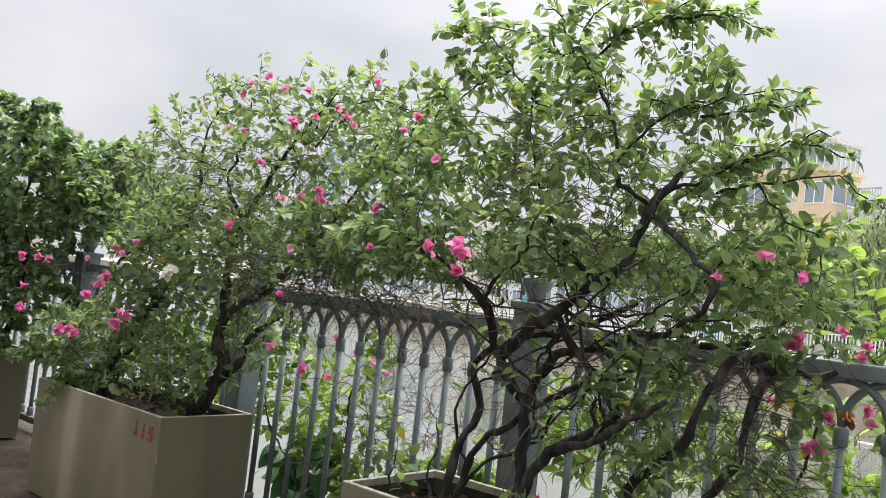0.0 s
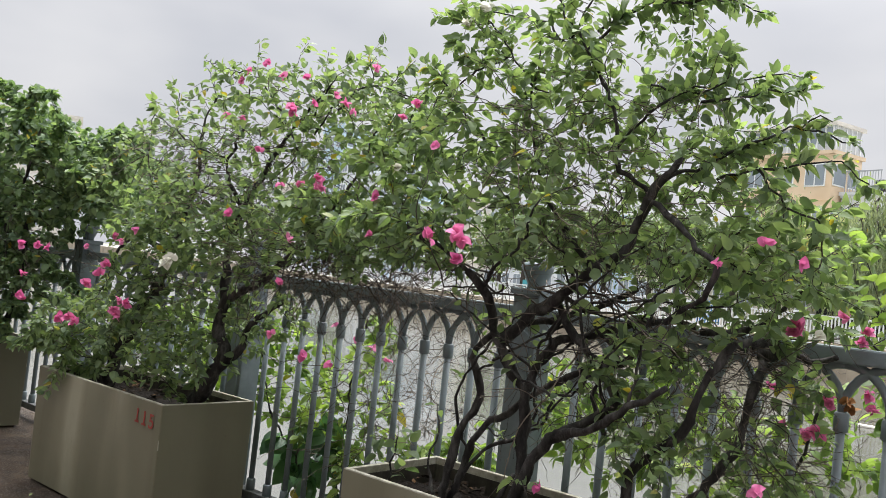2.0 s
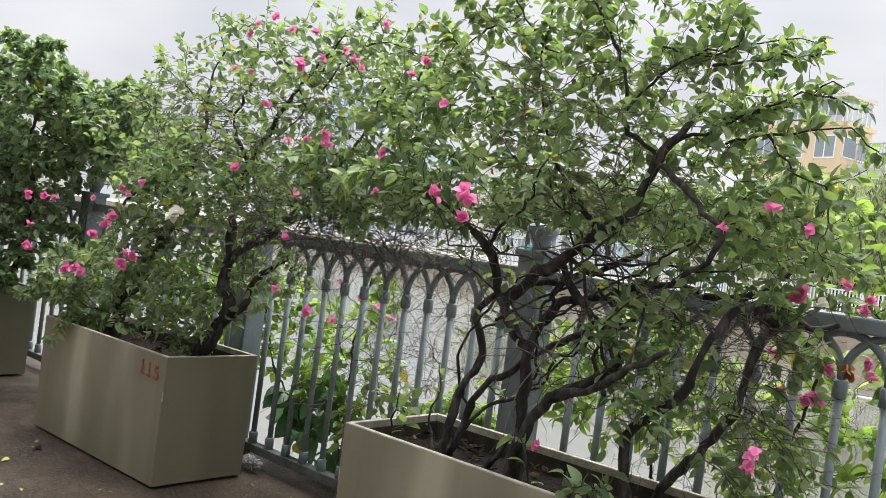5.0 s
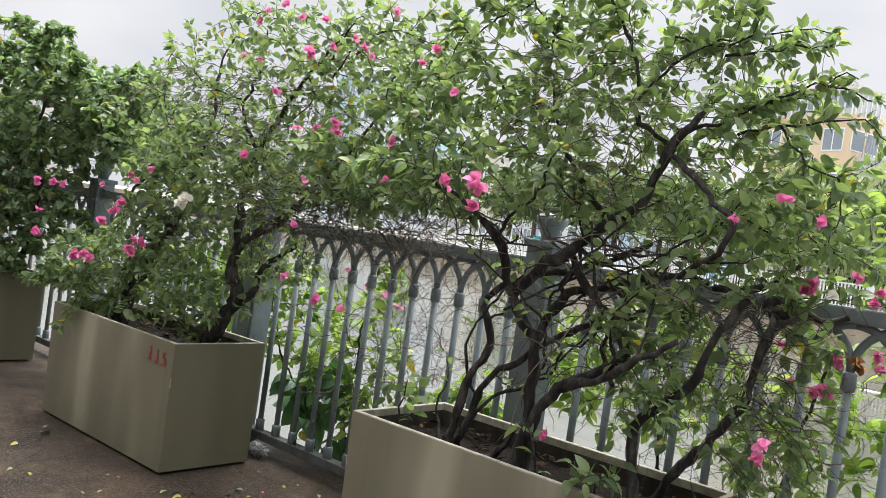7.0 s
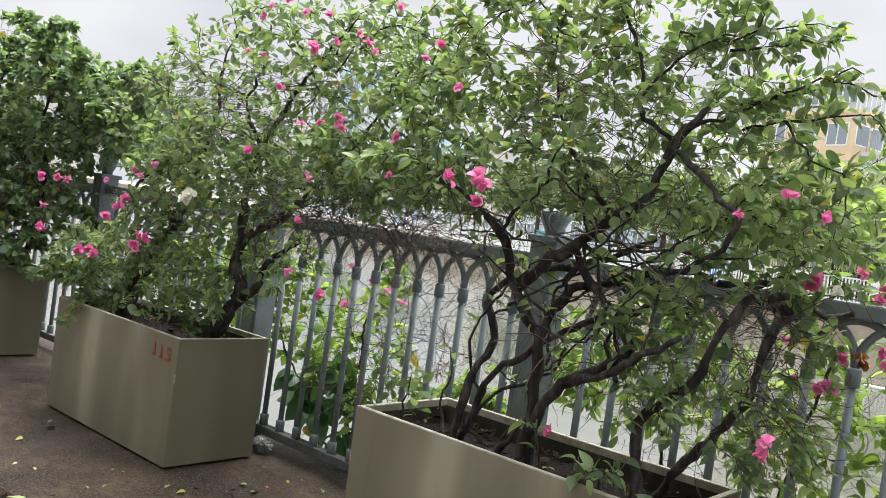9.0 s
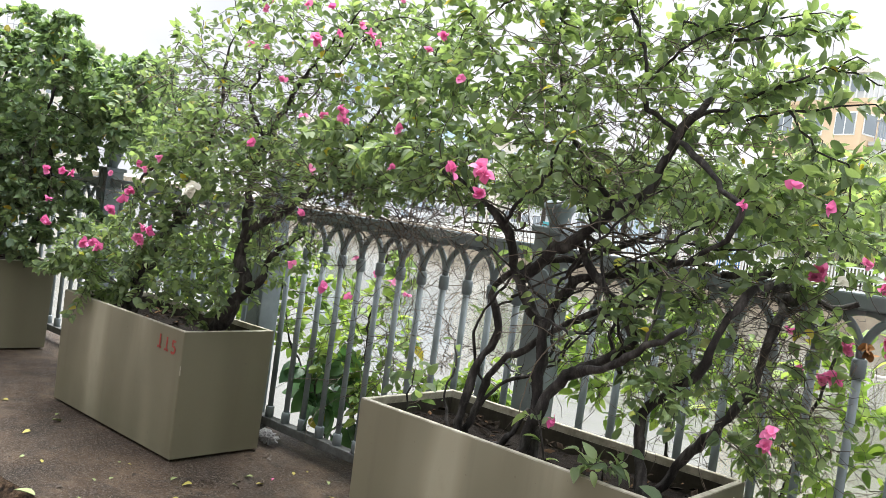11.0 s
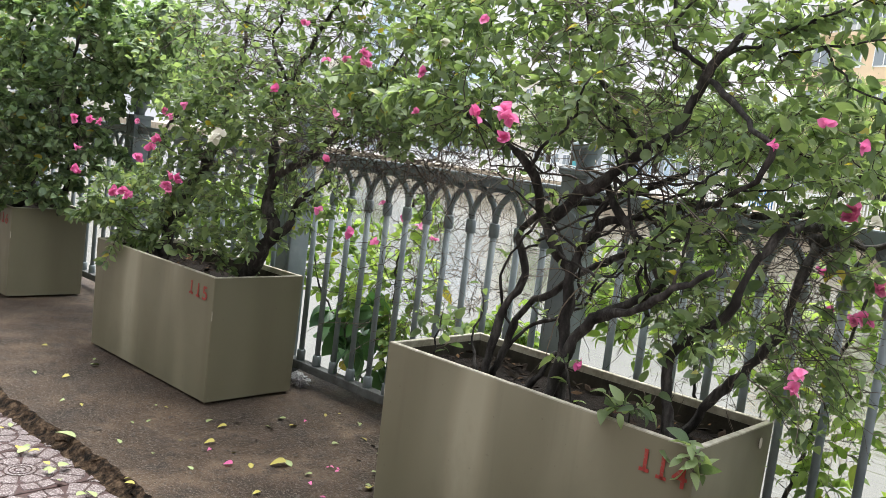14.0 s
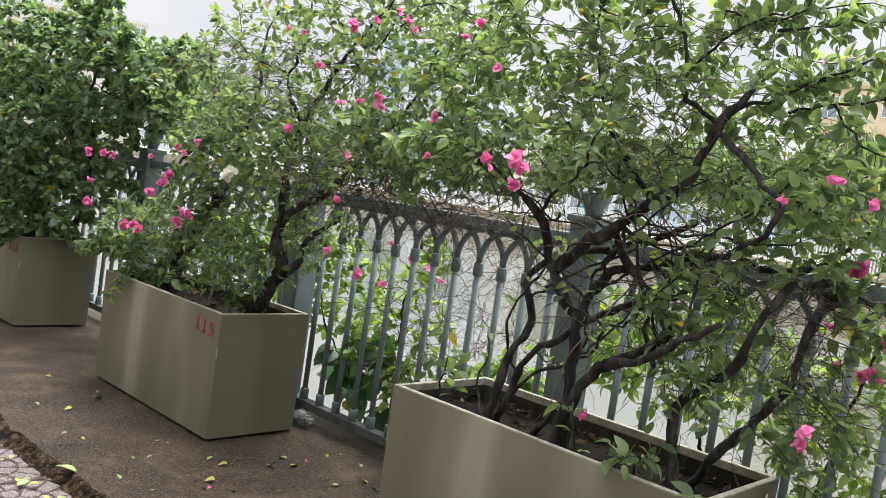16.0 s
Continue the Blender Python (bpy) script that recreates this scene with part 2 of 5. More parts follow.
GREYW = plain("grey_render", (0.46, 0.48, 0.50), (0.54, 0.56, 0.57), 0.3)
DARKAWN = plain("dark_awning", (0.030, 0.034, 0.042), (0.05, 0.055, 0.065), 1.0, 0.7)
TEAL = plain("teal_sheet", (0.05, 0.30, 0.34), (0.08, 0.40, 0.44), 0.8, 0.5)
BLUESHEET = plain("blue_tarpaulin", (0.03, 0.18, 0.50), (0.05, 0.26, 0.62), 0.8, 0.5)
FAR_BARK = plain("far_bark", (0.05, 0.042, 0.034), (0.10, 0.085, 0.07), 3.0)
STEEL = plain("grey_steel", (0.28, 0.30, 0.32), (0.38, 0.40, 0.42), 1.0, 0.5)
m = Mat("window_glass", rough=0.08, spec=0.8)
m.color((0.22, 0.26, 0.29))
GLASS = m.m
m = Mat("plastic_film", rough=0.25, spec=0.5)
m.color((0.42, 0.43, 0.44))
m.thin(0.5, (0.5, 0.5, 0.52))
FILM = m.m
# the next two greens are mixed with grey to paint in the distance haze
FARLEAF_1 = leaf_material("hazy_willowy_leaf", (0.176, 0.221, 0.141), (0.249, 0.298, 0.194), (0.344, 0.394, 0.265), 0.4)
FARLEAF_2 = leaf_material("hazy_yellowing_leaf", (0.267, 0.297, 0.168), (0.373, 0.393, 0.229), (0.522, 0.512, 0.324), 0.4)
FARLEAF_3 = leaf_material("street_tree_leaf", (0.095, 0.140, 0.082), (0.145, 0.200, 0.112), (0.210, 0.275, 0.155), 0.4)


# ---------------------------------------------------------------- mesh helpers
def part(name, bm, material, parent=None, label="", smooth=False):
    """Links a bmesh, or (verts, faces), as one mesh object under a thing or a part."""
    me = bpy.data.meshes.new(name)
    if isinstance(bm, tuple):
        me.from_pydata(bm[0], [], bm[1])
    else:
        bm.to_mesh(me)
        bm.free()
    if smooth:
        me.polygons.foreach_set("use_smooth", [True] * len(me.polygons))
    for one in material if isinstance(material, list) else [material]:
        me.materials.append(one)
    ob = new(name, me)
    ob.parent = parent
    if label:
        ob["label"] = label
    return ob


def again(ob, parent, m=None):
    """One more object on the same mesh."""
    o = ob.copy()
    scene.collection.objects.link(o)
    o.parent = parent
    if m is not None:
        o.matrix_basis = m
    return o


def empty(name, at, label, category, group="", kind=""):
    e = new(name)
    e.empty_display_size = 0.05
    e.location = at
    return tagged(e, label, category, group, kind)


def box(bm, x0, x1, y0, y1, z0, z1, bevel=0.0):
    r = bmesh.ops.create_cube(bm, size=1.0)
    bmesh.ops.scale(bm, vec=(x1 - x0, y1 - y0, z1 - z0), verts=r["verts"])
    bmesh.ops.translate(bm, vec=((x0 + x1) / 2, (y0 + y1) / 2, (z0 + z1) / 2), verts=r["verts"])
    if bevel:
        edges = list({e for v in r["verts"] for e in v.link_edges})
        bmesh.ops.bevel(bm, geom=edges, offset=bevel, segments=2, affect="EDGES", profile=0.6)
    return bm


def one_box(*args, **kw):
    return box(bmesh.new(), *args, **kw)


def lathe(profile, sides=16):
    """A turned piece about z from (radius, height) pairs."""
    verts, faces = [], []
    for r, z in profile:
        verts += [(r * math.cos(a), r * math.sin(a), z) for a in (2 * math.pi * k / sides for k in range(sides))]
    for i in range(len(profile) - 1):
        for k in range(sides):
            a, b = i * sides + k, i * sides + (k + 1) % sides
            faces.append((a, b, b + sides, a + sides))
    faces.append(tuple(reversed(range(sides))))
    faces.append(tuple(range((len(profile) - 1) * sides, len(profile) * sides)))
    return verts, faces


def tube(verts, faces, path, radii, sides=5, wobble=0.0, rng=None):
    """Adds a tapered tube along the points of path."""
    p = np.asarray(path, float)
    if len(p) < 2:
        return
    d = np.gradient(p, axis=0)
    d /= np.linalg.norm(d, axis=1)[:, None] + 1e-9
    ref = np.array([0.31, 0.17, 0.93]) if abs(d[0][2]) < 0.9 else np.array([1.0, 0.1, 0.0])
    start = len(verts)
    ang = np.arange(sides) * 2 * np.pi / sides
    for i in range(len(p)):
        u = np.cross(d[i], ref)
        u /= np.linalg.norm(u) + 1e-9
        v = np.cross(d[i], u)
        ref = np.cross(u, d[i])
        k = radii[i] * (1 + (wobble * rng.uniform(-1, 1, sides) if wobble else 0))
        ring = p[i] + (np.cos(ang) * k)[:, None] * u + (np.sin(ang) * k)[:, None] * v
        verts.extend(map(tuple, ring))
    for i in range(len(p) - 1):
        a = start + i * sides
        for k in range(sides):
            b = (k + 1) % sides
            faces.append((a + k, a + b, a + sides + b, a + sides + k))
    faces.append(tuple(start + k for k in reversed(range(sides))))
    faces.append(tuple(len(verts) - sides + k for k in range(sides)))


def smooth_path(points, step=0.03, wiggle=0.0, rng=None):
    """Points of a curve through the given ones, at even steps."""
    p = np.asarray(points, float)
    q = np.vstack([2 * p[0] - p[1], p, 2 * p[-1] - p[-2]])
    out = []
    for i in range(1, len(q) - 2):
        n = max(2, int(np.linalg.norm(q[i + 1] - q[i]) / step))
        for t in np.arange(n) / n:
            a = 2 * q[i] + (q[i + 1] - q[i - 1]) * t
            b = (2 * q[i - 1] - 5 * q[i] + 4 * q[i + 1] - q[i + 2]) * t * t
            c = (3 * q[i] - q[i - 1] - 3 * q[i + 1] + q[i + 2]) * t ** 3
            out.append(0.5 * (a + b + c))
    out = np.array(out + [p[-1]])
    if wiggle:
        out[1:-1] += rng.normal(0, wiggle, out[1:-1].shape)
    return out


# ---------------------------------------------------------------- the large structure
def slab_edge(x):
    """Where the broken edge of the concrete runs."""
    return -0.675 + 0.03 * noise.noise((x * 1.3, 0, 0)) + 0.022 * noise.noise((x * 5.1, 3, 0)) + 0.012 * noise.noise((x * 17, 7, 0))


def concrete_slab():
    verts, faces = [], []
    xs = np.concatenate([np.arange(-14, -1.6, 0.25), np.arange(-1.6, 2.6, 0.02), np.arange(2.6, 10.1, 0.25)])
    for x in xs:
        e = slab_edge(x)
        verts += [(x, 0.84, -0.5), (x, 0.84, 0), (x, 0.2, 0), (x, -0.3, 0), (x, e + 0.05, 0), (x, e + 0.012, -0.002)]
    for i in range(len(xs) - 1):
        for k in range(5):
            a = i * 6 + k
            faces.append((a, a + 1, a + 7, a + 6))
    ob = part("floor", (verts, faces), CONCRETE)
    tagged(ob, "stained grey-brown concrete floor slab strewn with leaves", "floor", kind="structure")
    # the crumbling face of its edge
    verts, faces = [], []
    for x in xs:
        e = slab_edge(x)
        rough = [noise.noise((x * 24, k * 2.3, 5)) * 0.022 + noise.noise((x * 60, k * 3.1, 9)) * 0.014 for k in range(6)]
        for k, (dy, z) in enumerate(((0.012, -0.002), (0.002, -0.006), (-0.008, -0.018), (-0.020, -0.030), (-0.038, -0.040), (-0.064, -0.052))):
            verts.append((x, e + dy + (rough[k] if k else 0), z + (rough[k] * 0.35 if k else 0)))
    for i in range(len(xs) - 1):
        for k in range(5):
            a = i * 6 + k
            faces.append((a, a + 1, a + 7, a + 6))
    part("broken_edge", (verts, faces), BROKEN, ob, "crumbling dark broken concrete edge")
    return ob


floor = concrete_slab()

pavement = part("pavement", one_box(-14, 10, -7, -0.62, -0.20, -0.0525), GROOVE)
tagged(pavement, "tiled pavement beside the concrete slab", "pavement", kind="structure")

# added wall behind the camera, never in view: keeps skylight off the planter fronts
wall_south = part("wall_south", one_box(-14, 10, -7.3, -7, -0.2, 8.0), BACKWALL)
tagged(wall_south, "unseen plain wall added to block skylight from the planters", "wall", kind="structure")

# added out of view to cut the skylight on the planters' east ends
wall_east = part("wall_east", one_box(10, 10.3, -7.3, 0.84, -0.2, 8.0), BACKWALL)
tagged(wall_east, "unseen plain wall added to darken the planters' end faces", "wall", kind="structure")

# another unseen addition, nearer, that dims the two left planters
wall_west = part("wall_west", one_box(-13.9, -4.2, -6.99, -1.3, -0.19, 6.0), BACKWALL)
tagged(wall_west, "unseen plain wall added to block skylight from the planters", "wall", kind="structure")

revetment = part("embankment", ([(-200, 0.84, -0.02), (14, 0.84, -0.02), (14, 1.5, -1.6), (-200, 1.5, -1.6), (-200, 0.7, -1.6), (14, 0.7, -1.6)], [(0, 3, 2, 1), (0, 1, 5, 4), (0, 4, 3), (1, 2, 5), (3, 4, 5, 2)]), REVET)
tagged(revetment, "stained sloping concrete embankment below the railing", "embankment", kind="structure")

water = part("water", ([(-400, 0.9, -1.1), (200, 0.9, -1.1), (200, 34.2, -1.1), (80, 34.2, -1.1), (-400, 180.0, -1.1)], [(0, 1, 2, 3, 4)]), WATER)
tagged(water, "calm murky canal water with fine ripples", "water", kind="structure")

ground = part("ground", ([(-3000, -3000, -1.75), (3000, -3000, -1.75), (3000, 3000, -1.75), (-3000, 3000, -1.75)], [(0, 1, 2, 3)]), LAND)
tagged(ground, "flat ground reaching to the horizon", "ground", kind="structure")

FAR = Matrix.Translation((-5, 34, 0)) @ pose(0, 0, 0, 0, 0, -18) @ Matrix.Translation((5, -34, 0))


def across(ob):
    """Turns a thing of the far bank to where that bank runs, aslant to this one."""
    ob.matrix_basis = FAR @ ob.matrix_basis
    return ob


BANK = 0.43
quay = part("quay_wall", one_box(-500, 200, 34, 34.9, -1.8, BANK + 0.02), QUAY)
across(quay)
tagged(quay, "tan stone quay wall across the canal", "quay wall", kind="structure")
for k in range(60):
    x = -80 + k * 1.9
    part("stone", one_box(x, x + 1.86, 33.94, 34.0, BANK - 0.6, BANK, bevel=0.02), QUAY, quay)
far_bank = part("far_bank", one_box(-500, 200, 34.9, 400, -1.8, BANK), PAVING)
across(far_bank)
tagged(far_bank, "pale paved street on the far bank", "street", kind="structure")


# ---------------------------------------------------------------- the railing
FENCE_Y, SPACING = 0.67, 0.134
BAR_R = 0.0142


def railing_post(x):
    p = empty("railing_post", (x, FENCE_Y, 0), "grey-blue painted square metal railing post with flared cap", "post", "railing posts")
    part("shaft", one_box(-0.06, 0.06, -0.06, 0.06, 0.0, 1.27, bevel=0.006), PAINT, p)
    # a raised panel with a round head on the front
    head = [(0.042 * math.cos(a), 1.09 + 0.042 * math.sin(a)) for a in np.linspace(0, math.pi, 13)]
    outline = [(0.042, 0.06)] + head + [(-0.042, 0.06)]
    n = len(outline)
    verts = [(x_, -0.059, z_) for x_, z_ in outline] + [(x_ * 0.93, -0.068, 0.58 + (z_ - 0.58) * 0.995) for x_, z_ in outline]
    faces = [tuple(range(n, 2 * n))] + [(k, (k + 1) % n, n + (k + 1) % n, n + k) for k in range(n)]
    part("front_panel", (verts, faces), PAINT, p)
    part("bracket", one_box(0.058, 0.09, -0.03, 0.03, 1.165, 1.23, bevel=0.004), PAINT, p)
    part("base_plate", one_box(-0.085, 0.085, -0.085, 0.085, -0.004, 0.012, bevel=0.003), PAINT, p)
    part("top_plate", one_box(-0.072, 0.072, -0.072, 0.072, 1.268, 1.295, bevel=0.006), PAINT, p)
    part("cap", lathe([(0.034, 1.293), (0.036, 1.315), (0.046, 1.335), (0.062, 1.37), (0.064, 1.385), (0.055, 1.395), (0.028, 1.405), (0.004, 1.408)], 20), PAINT, p, smooth=True)
    return p


first_post = railing_post(1.45)
for x in (-7.42, -5.66, -3.9, -2.16, -0.34, 3.22, 5.0):
    copy_thing(first_post, pose(x, FENCE_Y, 0))


def half_arch(sign, r=SPACING, rise=0.145):
    """A quarter of the interlaced arches, from a bar's collar up to the rail."""
    verts, faces = [], []
    path = [(sign * (r - r * math.cos(a)), 0, rise * math.sin(a)) for a in np.linspace(0.0, math.pi / 2, 9)]
    tube(verts, faces, path, [0.0135] * 9, 8)
    return verts, faces


def railing_panel(x0, x1, shift=0.015):
    """A panel between two posts."""
    w = x1 - x0
    p = empty("railing", (x0, FENCE_Y, 0), "grey-blue painted metal railing panel with interlaced arches", "railing", "railing panels")
    part("top_rail", one_box(0.06, w - 0.06, -0.032, 0.032, 1.172, 1.222, bevel=0.006), PAINT, p)
    part("bottom_rail", one_box(0.06, w - 0.06, -0.028, 0.028, 0.072, 0.116, bevel=0.005), GRIMY, p)
    for x in (0.12, w - 0.12):
        part("foot", one_box(x - 0.02, x + 0.02, -0.02, 0.02, 0.0, 0.073), GRIMY, p)
    n = int((w - 0.12) / SPACING)
    lead = (w - (n - 1) * SPACING) / 2 + shift
    bar = collar = foot = left = right = None
    for k in range(n):
        m4 = pose(lead + k * SPACING, 0, 0)
        if bar is None:
            bar = part("bar", lathe([(BAR_R, 0.115), (BAR_R, 1.0)], 12), PAINT, p, smooth=True)
            collar = part("collar", lathe([(0.0175, 0.962), (0.0225, 0.967), (0.0225, 1.018), (0.0175, 1.024)], 14), PAINT, p, smooth=True)
            foot = part("sleeve", lathe([(0.0225, 0.114), (0.0225, 0.168), (0.018, 0.174)], 14), PAINT, p, smooth=True)
            left = part("arch", half_arch(-1), PAINT, p, smooth=True)
            right = part("arch", half_arch(1), PAINT, p, smooth=True)
            for o in (bar, collar, foot):
                o.matrix_basis = m4
        else:
            for o in (bar, collar, foot):
                again(o, p, m4)
            if k > 0:
                again(left, p, pose(lead + k * SPACING, 0.0, 1.024))
            if k < n - 1:
                again(right, p, pose(lead + k * SPACING, 0.0, 1.024))
    left.matrix_basis = right.matrix_basis = pose(lead, 0, 1.024)
    bpy.data.objects.remove(left)
    return p


for x0, x1 in ((-7.42, -5.66), (-5.66, -3.9), (-3.9, -2.16), (-2.16, -0.34), (-0.34, 1.45), (1.45, 3.22), (3.22, 5.0)):
    railing_panel(x0, x1, 0.075 if x0 == 1.45 else 0.015)


# ---------------------------------------------------------------- planters
def planter(x, y, number, label, lift=0.014, first=0.212, pitch=0.060):
    """An open box with thick walls, turned rim, feet and soil; x, y: its front left corner."""
    L, Wd, H, T = 1.2, 0.5, 0.6, 0.022
    p = empty("planter", (x, y, 0), label, "planter", "planters along the railing")
    bm = bmesh.new()
    nx, nz = 14, 7

    def swell(u, v):
        return -0.006 * math.sin(math.pi * u) * math.sin(math.pi * v)

    def side(a, b, c, d, n_u, out):
        grid = []
        for j in range(nz + 1):
            row = []
            for i in range(n_u + 1):
                u, v = i / n_u, j / nz
                q = Vector(a).lerp(Vector(b), u).lerp(Vector(d).lerp(Vector(c), u), v)
                row.append(bm.verts.new(q - Vector(out) * swell(u, v)))
            grid.append(row)
        for j in range(nz):
            for i in range(n_u):
                bm.faces.new((grid[j][i], grid[j][i + 1], grid[j + 1][i + 1], grid[j + 1][i]))

    z0 = lift
    e = 0.006
    side((e, e, z0), (L - e, e, z0), (L, 0, H), (0, 0, H), nx, (0, -1, 0))
    side((L - e, e, z0), (L - e, Wd - e, z0), (L, Wd, H), (L, 0, H), 6, (1, 0, 0))
    side((L - e, Wd - e, z0), (e, Wd - e, z0), (0, Wd, H), (L, Wd, H), nx, (0, 1, 0))
    side((e, Wd - e, z0), (e, e, z0), (0, 0, H), (0, Wd, H), 6, (-1, 0, 0))
    bmesh.ops.remove_doubles(bm, verts=bm.verts, dist=0.0005)
    corner = [ed for ed in bm.edges if len(ed.link_faces) == 2 and ed.calc_face_angle(0) > 1.0]
    bmesh.ops.bevel(bm, geom=corner, offset=0.005, segments=2, affect="EDGES", profile=0.6)
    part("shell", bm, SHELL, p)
    # inner walls and rim
    bm = bmesh.new()
    box(bm, 0.002, L - 0.002, 0.002, T, 0.40, H + 0.004, bevel=0.003)
    box(bm, 0.002, L - 0.002, Wd - T, Wd - 0.002, 0.40, H + 0.004, bevel=0.003)
    box(bm, 0.002, T, T, Wd - T, 0.40, H + 0.0035, bevel=0.003)
    box(bm, L - T, L - 0.002, T, Wd - T, 0.40, H + 0.0035, bevel=0.003)
    part("rim", bm, RIM, p, "pale worn rim")
    bm = bmesh.new()
    box(bm, T + 0.004, L - T - 0.004, T - 0.001, T + 0.004, 0.42, H - 0.022)
    box(bm, T + 0.004, L - T - 0.004, Wd - T - 0.004, Wd - T + 0.001, 0.42, H - 0.022)
    box(bm, T - 0.001, T + 0.004, T - 0.001, Wd - T + 0.001, 0.42, H - 0.022)
    box(bm, L - T - 0.004, L - T + 0.001, T - 0.001, Wd - T + 0.001, 0.42, H - 0.022)
    part("liner", bm, LINER, p, "soil-stained dark inner walls")
    part("bottom", one_box(0.012, L - 0.012, 0.012, Wd - 0.012, z0, z0 + 0.02), SHELL, p)
    for fx in (0.12, L - 0.12):
        for fy in (0.10, Wd - 0.10):
            part("foot", one_box(fx - 0.04, fx + 0.04, fy - 0.04, fy + 0.04, 0, z0 + 0.001), DARKAWN, p)
    # soil
    verts, faces = [], []
    n, k = 40, 16
    for j in range(k + 1):
        for i in range(n + 1):
            sx, sy = T + (L - 2 * T) * i / n, T + (Wd - 2 * T) * j / k
            verts.append((sx, sy, 0.525 + 0.02 * noise.noise((sx * 6 + x, sy * 6, 1)) + 0.012 * noise.noise((sx * 19 + x, sy * 19, 4))))
    for j in range(k):
        for i in range(n):
            a = j * (n + 1) + i
            faces.append((a, a + 1, a + n + 2, a + n + 1))
    part("soil", (verts, faces), SOIL, p, "dark damp soil with leaf litter", smooth=True)
    # litter on the soil
    rng = np.random.default_rng(int(x * 100) % 97 + 5)
    verts, faces = [], []
    for _ in range(240):
        c = np.array([rng.uniform(0.04, L - 0.04), rng.uniform(0.04, Wd - 0.04), 0.538 + rng.uniform(0, 0.012)])
        a, s = rng.uniform(0, 6.28), rng.uniform(0.008, 0.028)
        d, o = np.array([math.cos(a), math.sin(a), rng.uniform(-0.4, 0.4)]) * s, np.array([-math.sin(a), math.cos(a), rng.uniform(-0.6, 0.6)]) * s * 0.45
        b = len(verts)
        verts += [tuple(c - d), tuple(c + o), tuple(c + d), tuple(c - o), tuple(c + np.array([0, 0, s * 0.25]))]
        faces += [(b, b + 1, b + 4), (b + 1, b + 2, b + 4), (b + 2, b + 3, b + 4), (b + 3, b, b + 4)]
    tagged(part("leaf_litter", (verts, faces), LITTER, p), kind="stuff")
    # painted number
    if number:
        for k, ch in enumerate(number):
            curve = bpy.data.curves.new("digit", "FONT")
            curve.body, curve.size, curve.extrude, curve.offset = ch, 0.092, 0.0006, 0.0008
            tmp = new("digit_curve", curve)
            me = bpy.data.meshes.new_from_object(tmp)
            bpy.data.objects.remove(tmp)
            me.materials.append(RED)
            d = new("digit", me)
            d.parent = p
            d.matrix_basis = pose(L - first + pitch * k, -0.0035, 0.495 - 0.004 * k, 90, 0, 0)
            d["label"] = "red stencilled digit " + ch
            if ch == "1":
                right = max(v.co.x for v in me.vertices)
                part("serif", one_box(right - 0.022, right + 0.009, -0.001, 0.009, -0.0006, 0.0006), RED, d)
    return p


planter(-1.2, 0.0, "115", "olive-beige planter box with red number 115 by the railing")
planter(1.2, -0.03, "114", "olive-beige planter box with red number 114 by the railing", first=0.165, pitch=0.053)
planter(-3.64, 0.0, "116", "olive-beige planter box with faded number 116 by the railing")


bm = bmesh.new()
bmesh.ops.create_cone(bm, cap_ends=True, segments=20, radius1=0.017, radius2=0.017, depth=0.002)
bmesh.ops.scale(bm, vec=(1.0, 0.55, 1.0), verts=bm.verts)
sticker = part("sticker", bm, CREAM)
sticker.matrix_basis = pose(2.406, 0.375, 0.555, 0, 90, 0)
tagged(sticker, "small oval white sticker on the end of planter 114", "sticker")


# ---------------------------------------------------------------- plants
def leaf_shape(half=0.36, fold=0.22, droop=0.22, tip=0.0, twist=0.0, heart=0.0):
    """A pointed leaf along x, 1 long: vertices and faces."""
    us = (0.0, 0.08, 0.25, 0.48, 0.72, 0.89, 1.0)
    ws = (0.03, 0.62 + heart, 1.0, 0.97, 0.66, 0.28, 0.0)
    verts, faces = [], []
    for i, (u, w) in enumerate(zip(us, ws)):
        z = -droop * u * u + 0.05 * math.sin(u * 3.1)
        k = w * half
        back = heart * 0.25 if i == 1 else 0.0
        verts.append((u, 0, z))
        if 0 < i < 6:
            verts.append((u - back, k, z + fold * k + twist * k * u))
            verts.append((u - back, -k, z + fold * k - twist * k * u))
    # index: 0 is the base; then (mid, left, right) five times; last is the tip
    mid = [0, 1, 4, 7, 10, 13, 16]
    faces += [(0, 1, 2), (0, 3, 1)]
    for i in range(1, 5):
        a, b = mid[i], mid[i + 1]
        faces += [(a, b, b + 1, a + 1), (a, a + 2, b + 2, b)]
    faces += [(13, 16, 14), (13, 15, 16)]
    return np.array(verts), faces


LEAVES = [leaf_shape(0.27, 0.25, 0.18), leaf_shape(0.23, 0.35, 0.32, twist=0.3), leaf_shape(0.30, 0.12, 0.10, twist=-0.25), leaf_shape(0.25, 0.5, 0.25)]
BROAD = [leaf_shape(0.37, 0.25, 0.18, heart=0.12), leaf_shape(0.34, 0.35, 0.32, twist=0.3, heart=0.1), leaf_shape(0.39, 0.12, 0.10, twist=-0.25, heart=0.14)]
HEARTS = [leaf_shape(0.46, 0.15, 0.2, heart=0.3), leaf_shape(0.44, 0.3, 0.3, heart=0.25, twist=0.2)]
NEEDLES = [leaf_shape(0.10, 0.2, 0.3), leaf_shape(0.13, 0.2, 0.15)]


